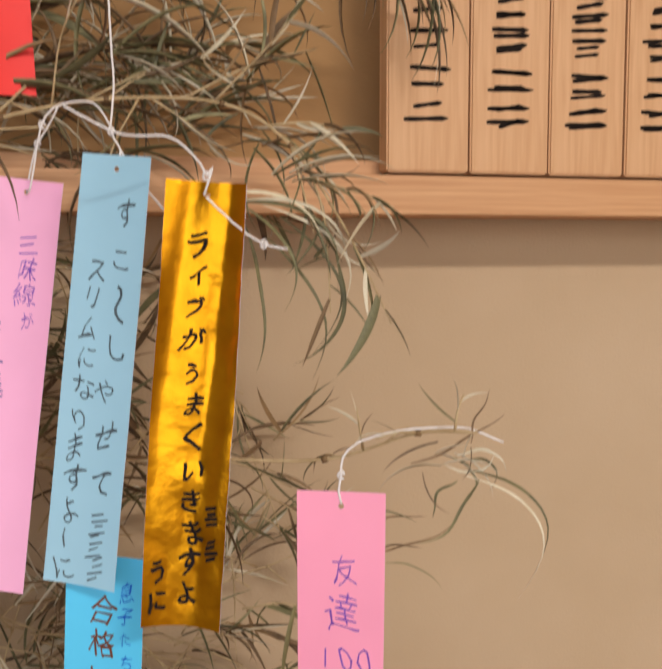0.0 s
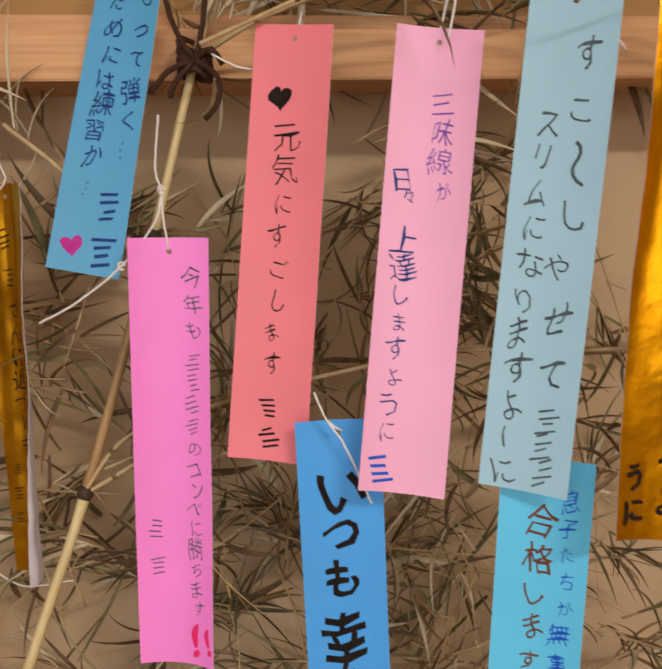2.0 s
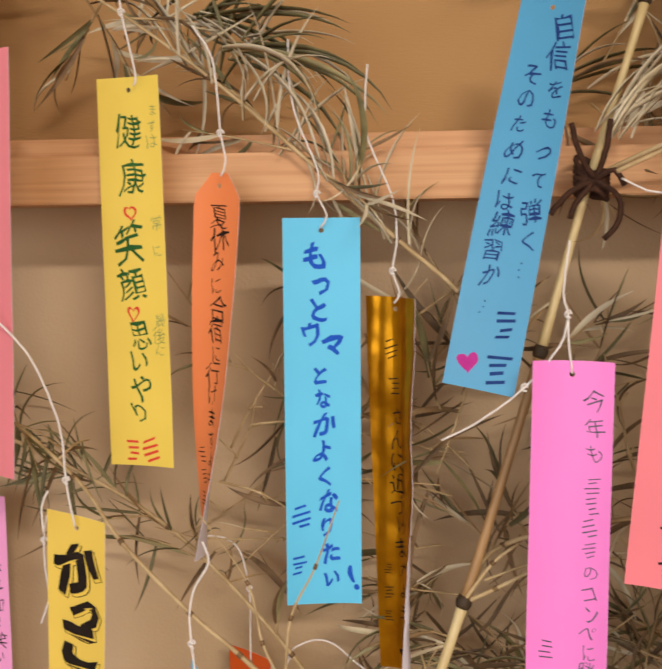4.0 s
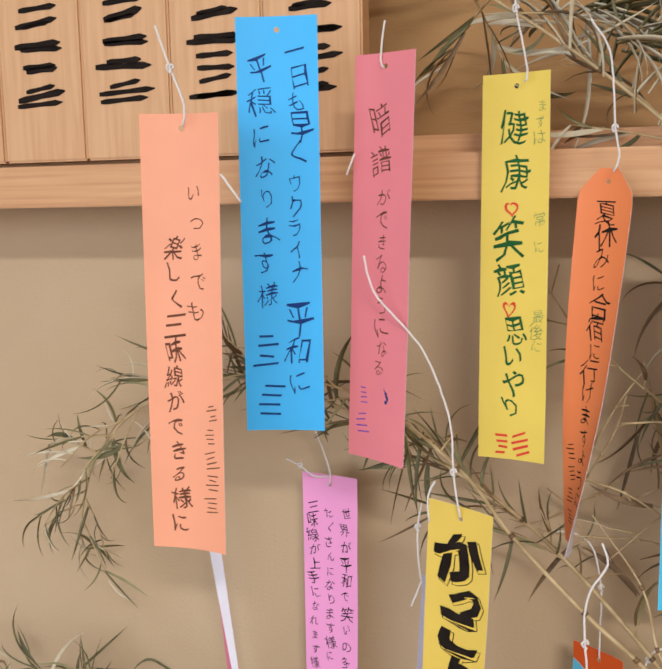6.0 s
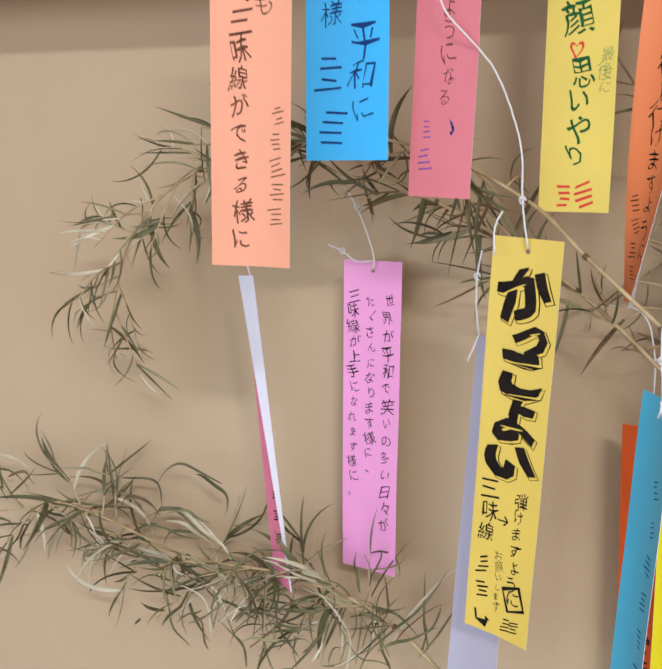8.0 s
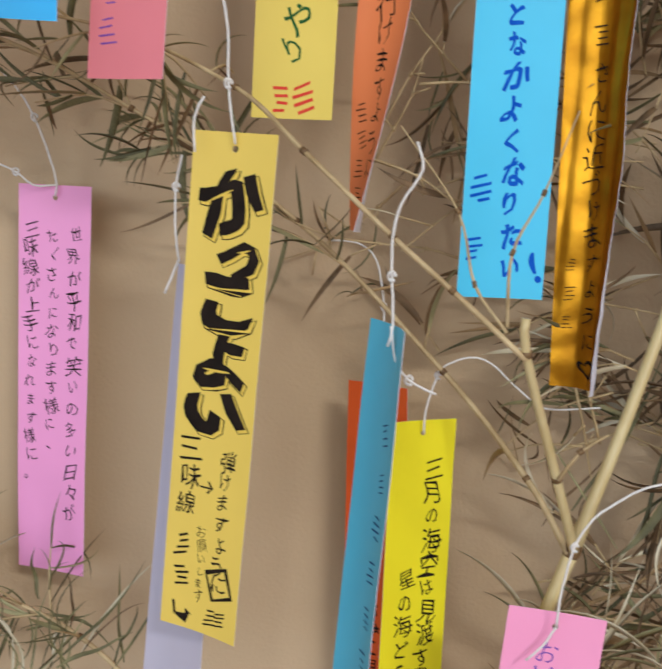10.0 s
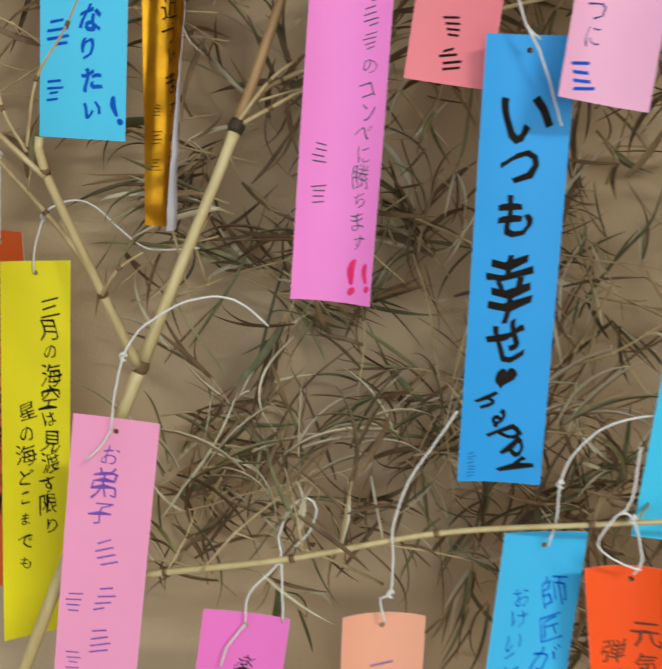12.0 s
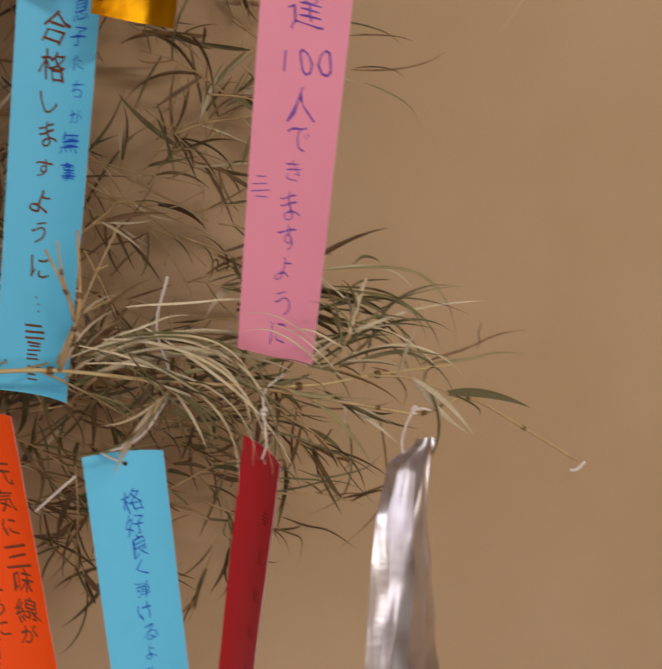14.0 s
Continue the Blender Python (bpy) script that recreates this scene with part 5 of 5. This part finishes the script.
# pale arching leaves of the lower branch
for x0, z0, x1, z1, bow, w, tone in [
    (-0.084, 1.247, -0.007, 1.234, 0.42, 0.0011, "s"), (-0.081, 1.252, -0.007, 1.18, 0.42, 0.0012, "s"), (-0.062, 1.269, 0.006, 1.274, 0.06, 0.0008, "s"), (-0.011, 1.276, 0.027, 1.259, 0.12, 0.0007, "g"),
    (-0.055, 1.261, 0.019, 1.192, 0.16, 0.0012, "s"), (-0.001, 1.214, 0.061, 1.189, 0.12, 0.0009, "g"), (-0.078, 1.244, 0.001, 1.198, 0.4, 0.0010, "s"), (-0.071, 1.253, -0.035, 1.267, 0.1, 0.0008, "s"),
]:
    blade(x0, z0, x1, z1, bow * 0.5, -0.203, w * 0.75, tone)
for k in range(3):
    a, c = rng.uniform(-0.085, -0.05), rng.uniform(-0.025, 0.02)
    blade(a, 1.245 + rng.uniform(0, 0.018), c, 1.25 - rng.uniform(0.01, 0.075), rng.uniform(0.05, 0.2), -0.2 + rng.uniform(-0.006, 0.02), rng.uniform(0.0004, 0.0008), rng.choice("ssgs"))
# pale bundle that leans out of the branch, bends over and hangs before the red strip
for k in range(7):
    a, e = rng.uniform(-0.085, -0.055), rng.uniform(-0.018, 0.0)
    blade(a, 1.248 + rng.uniform(-0.005, 0.008), e, 1.212 + rng.uniform(-0.016, 0.018), rng.uniform(0.28, 0.5), -0.2, rng.uniform(0.0005, 0.0009), rng.choice("sssg"), -0.062 + rng.uniform(-0.008, 0.008))
# thin tips reaching over the foot of the pale pink strip
for k in range(6):
    a, h = rng.uniform(0.012, 0.035), rng.uniform(1.25, 1.272)
    blade(a, h, a - rng.uniform(0.02, 0.045), h + rng.uniform(0.004, 0.024), rng.uniform(0.0, 0.2), -0.247, rng.uniform(0.0003, 0.0006), rng.choice("sg"))
# hooked leaves hanging from the end of the upper right branch
for x0, z0, x1, z1, bow, w, tone in [
    (-0.034, 1.571, 0.016, 1.530, 0.3, 0.0014, "g"), (-0.03, 1.572, 0.022, 1.54, 0.25, 0.0013, "s"), (0.016, 1.548, -0.006, 1.496, -0.25, 0.0013, "g"), (-0.028, 1.56, -0.023, 1.493, 0.08, 0.0013, "g"), (-0.018, 1.555, 0.004, 1.488, 0.2, 0.0012, "g"),
    (-0.012, 1.565, 0.004, 1.50, 0.3, 0.0013, "g"), (-0.02, 1.57, 0.012, 1.51, 0.35, 0.0012, "s"), (-0.035, 1.56, -0.045, 1.50, 0.1, 0.0012, "g"), (-0.03, 1.57, -0.01, 1.52, 0.25, 0.0013, "g"), (-0.036, 1.575, 0.008, 1.555, 0.2, 0.0012, "s"),
]:
    blade(x0, z0, x1, z1, bow, -0.165, w, tone)
# tangled tip of the right branch
for x0, z0, x1, z1, bow, w, tone in [
    (0.057, 1.456, 0.088, 1.405, 0.3, 0.0010, "g"), (0.054, 1.454, 0.080, 1.395, 0.35, 0.0009, "s"), (0.05, 1.452, 0.04, 1.436, 0.2, 0.0008, "g"), (0.06, 1.452, 0.032, 1.425, -0.15, 0.0008, "g"), (0.05, 1.463, 0.074, 1.452, 0.25, 0.0010, "s"),
    (0.053, 1.461, 0.066, 1.445, 0.4, 0.0009, "g"), (0.045, 1.459, 0.068, 1.464, -0.3, 0.0008, "s"), (0.03, 1.46, 0.072, 1.48, -0.05, 0.0006, "b"), (0.056, 1.468, 0.066, 1.49, 0.05, 0.0005, "b"), (0.048, 1.462, 0.056, 1.444, 0.3, 0.0009, "g"),
]:
    blade(x0, z0, x1, z1, bow, -0.228, w, tone)
# looping leaves by the far left branch, near the wall
for k in range(30):
    a, h = rng.uniform(-0.87, -0.66), rng.uniform(1.205, 1.262)
    c, e = rng.uniform(0.02, 0.05) * rng.choice((-1, 1)), rng.uniform(-0.035, 0.012)
    blade(a, h, a + c, h + e, rng.uniform(0.0, 0.5), rng.uniform(-0.01, 0.03), rng.uniform(0.0009, 0.0015), rng.choice("gggsb"))
# longer leaves hanging between stem and wall
for k in range(46):
    a, h = rng.uniform(-0.3, -0.14), rng.uniform(1.14, 1.44)
    blade(a, h, a + rng.uniform(-0.03, 0.05), h - rng.uniform(0.02, 0.075), rng.uniform(-0.1, 0.35), rng.uniform(-0.015, 0.035), rng.uniform(0.0006, 0.0013), rng.choice("gbbbs"))
# straight dry blades and stalks leaning up out of the growth
for k in range(44):
    a, h = rng.uniform(-0.33, -0.08), rng.uniform(1.13, 1.36)
    ang, l = radians(rng.uniform(35, 80)), rng.uniform(0.04, 0.1)
    sgn = 1 if rng.random() < 0.75 else -1
    y = rng.uniform(-0.03, 0.035)
    if not in_paper((a, y, h)):
        blade(a, h, a + sgn * math.cos(ang) * l, h + math.sin(ang) * l, rng.uniform(-0.08, 0.14), y, rng.uniform(0.0006, 0.0014), rng.choice("sbgbb"))
# dense low tufts of the far left branch
for k in range(46):
    a, h = rng.uniform(-0.72, -0.575), rng.uniform(1.165, 1.2)
    blade(a, h, a + rng.uniform(-0.05, 0.05), h + rng.uniform(-0.02, 0.03), rng.uniform(-0.1, 0.3), rng.uniform(-0.02, 0.02), rng.uniform(0.0007, 0.0013), rng.choice("ggsg"))
# tall grassy tips rising before the wall
for k in range(60):
    a, h = rng.uniform(-0.69, -0.53), rng.uniform(1.14, 1.185)
    blade(a, h, a + rng.uniform(-0.03, 0.045), h + rng.uniform(0.01, 0.055), rng.uniform(-0.15, 0.25), rng.uniform(-0.03, 0.01), rng.uniform(0.0005, 0.0011), rng.choice("ggsgb"))
# far tuft of the lower branch
for x0, z0, x1, z1, bow, w, tone in [
    (0.024, 1.241, 0.119, 1.271, 0.04, 0.0010, "s"), (0.042, 1.232, 0.113, 1.214, 0.25, 0.0011, "g"), (0.046, 1.239, 0.115, 1.229, 0.16, 0.0010, "s"), (0.033, 1.282, 0.108, 1.237, 0.3, 0.0010, "g"),
    (0.037, 1.267, 0.087, 1.26, 0.12, 0.0010, "g"), (0.063, 1.234, 0.083, 1.209, 0.25, 0.0008, "b"), (0.091, 1.235, 0.146, 1.256, 0.03, 0.0008, "b"), (0.095, 1.235, 0.147, 1.243, 0.03, 0.0009, "g"), (0.119, 1.245, 0.118, 1.261, 0.1, 0.0007, "b"),
]:
    blade(x0, z0, x1, z1, bow, -0.165, w, tone)
for k in range(22):
    a, c = rng.uniform(0.02, 0.06), rng.uniform(0.07, 0.115)
    blade(a, 1.235 + rng.uniform(-0.005, 0.045), c, 1.25 + rng.uniform(-0.03, 0.03), rng.uniform(0.05, 0.3), -0.15 + rng.uniform(-0.02, 0.03), rng.uniform(0.0006, 0.0011), rng.choice("gggs"))
for x0, z0, x1, z1, bow, w, tone in [
    (0.026, 1.211, 0.082, 1.211, -0.1, 0.0007, "b"), (0.076, 1.201, 0.061, 1.123, -0.2, 0.0008, "b"), (0.058, 1.198, 0.042, 1.144, -0.25, 0.0007, "g"), (0.034, 1.171, 0.079, 1.181, -0.2, 0.0007, "g"), (0.028, 1.143, 0.07, 1.125, 0.05, 0.0007, "b"),
    (0.019, 1.137, 0.037, 1.113, 0.4, 0.0006, "b"), (0.015, 1.155, 0.07, 1.16, 0.1, 0.0007, "g"), (0.02, 1.165, 0.06, 1.15, 0.2, 0.0007, "g"),
]:
    blade(x0, z0, x1, z1, bow, -0.15, w, tone)
for x0, z0, x1, z1, bow, w, tone in [(0.045, 1.402, 0.082, 1.394, 0.1, 0.0007, "g"), (0.055, 1.379, 0.108, 1.394, -0.08, 0.0007, "b"), (0.057, 1.38, 0.086, 1.378, 0.1, 0.0006, "b"), (0.063, 1.373, 0.099, 1.352, 0.12, 0.0006, "g"), (0.052, 1.396, 0.089, 1.397, 0.05, 0.0006, "b")]:
    blade(x0, z0, x1, z1, bow, -0.1, w, tone)

v, f = merged(TWIGS)
tagged(obj("twig_tangle", v, f, TWIG, bamboo), kind="stuff")
near = [q for q in LEAVES if q[0].translation.y < -0.14 and -0.2 < q[0].translation.x < 0.2][:150] + [q for q in LEAVES if q[0].translation.x < -0.33][:130]
nearset = {id(q) for q in near}
bulk = {}
for q in LEAVES:
    if id(q) in nearset:
        continue
    m, k, tone = q
    lv, lf = LEAFSHAPES[k]
    mm = np.array(m)
    bulk.setdefault(tone, []).append((lv @ mm[:3, :3].T + mm[:3, 3], lf))
for tone, lumps in bulk.items():
    v, f = merged(lumps)
    tagged(obj("foliage", v, f, TONE[tone], bamboo), {"g": "many dry green bamboo leaves", "b": "many brown curled bamboo leaves", "s": "many straw-coloured bamboo leaves"}[tone], kind="stuff")
shapes = {}
for m, k, tone in near:
    if (k, tone) not in shapes:
        lv, lf = LEAFSHAPES[k]
        me = bpy.data.meshes.new("leaf")
        me.from_pydata([tuple(p) for p in lv], [], lf)
        me.materials.append(TONE[tone])
        me.polygons.foreach_set("use_smooth", [True] * len(me.polygons))
        shapes[k, tone] = me
    ob = new("leaf", shapes[k, tone])
    ob.parent = bamboo
    ob.matrix_parent_inverse = bamboo.matrix_world.inverted()
    ob.matrix_basis = m
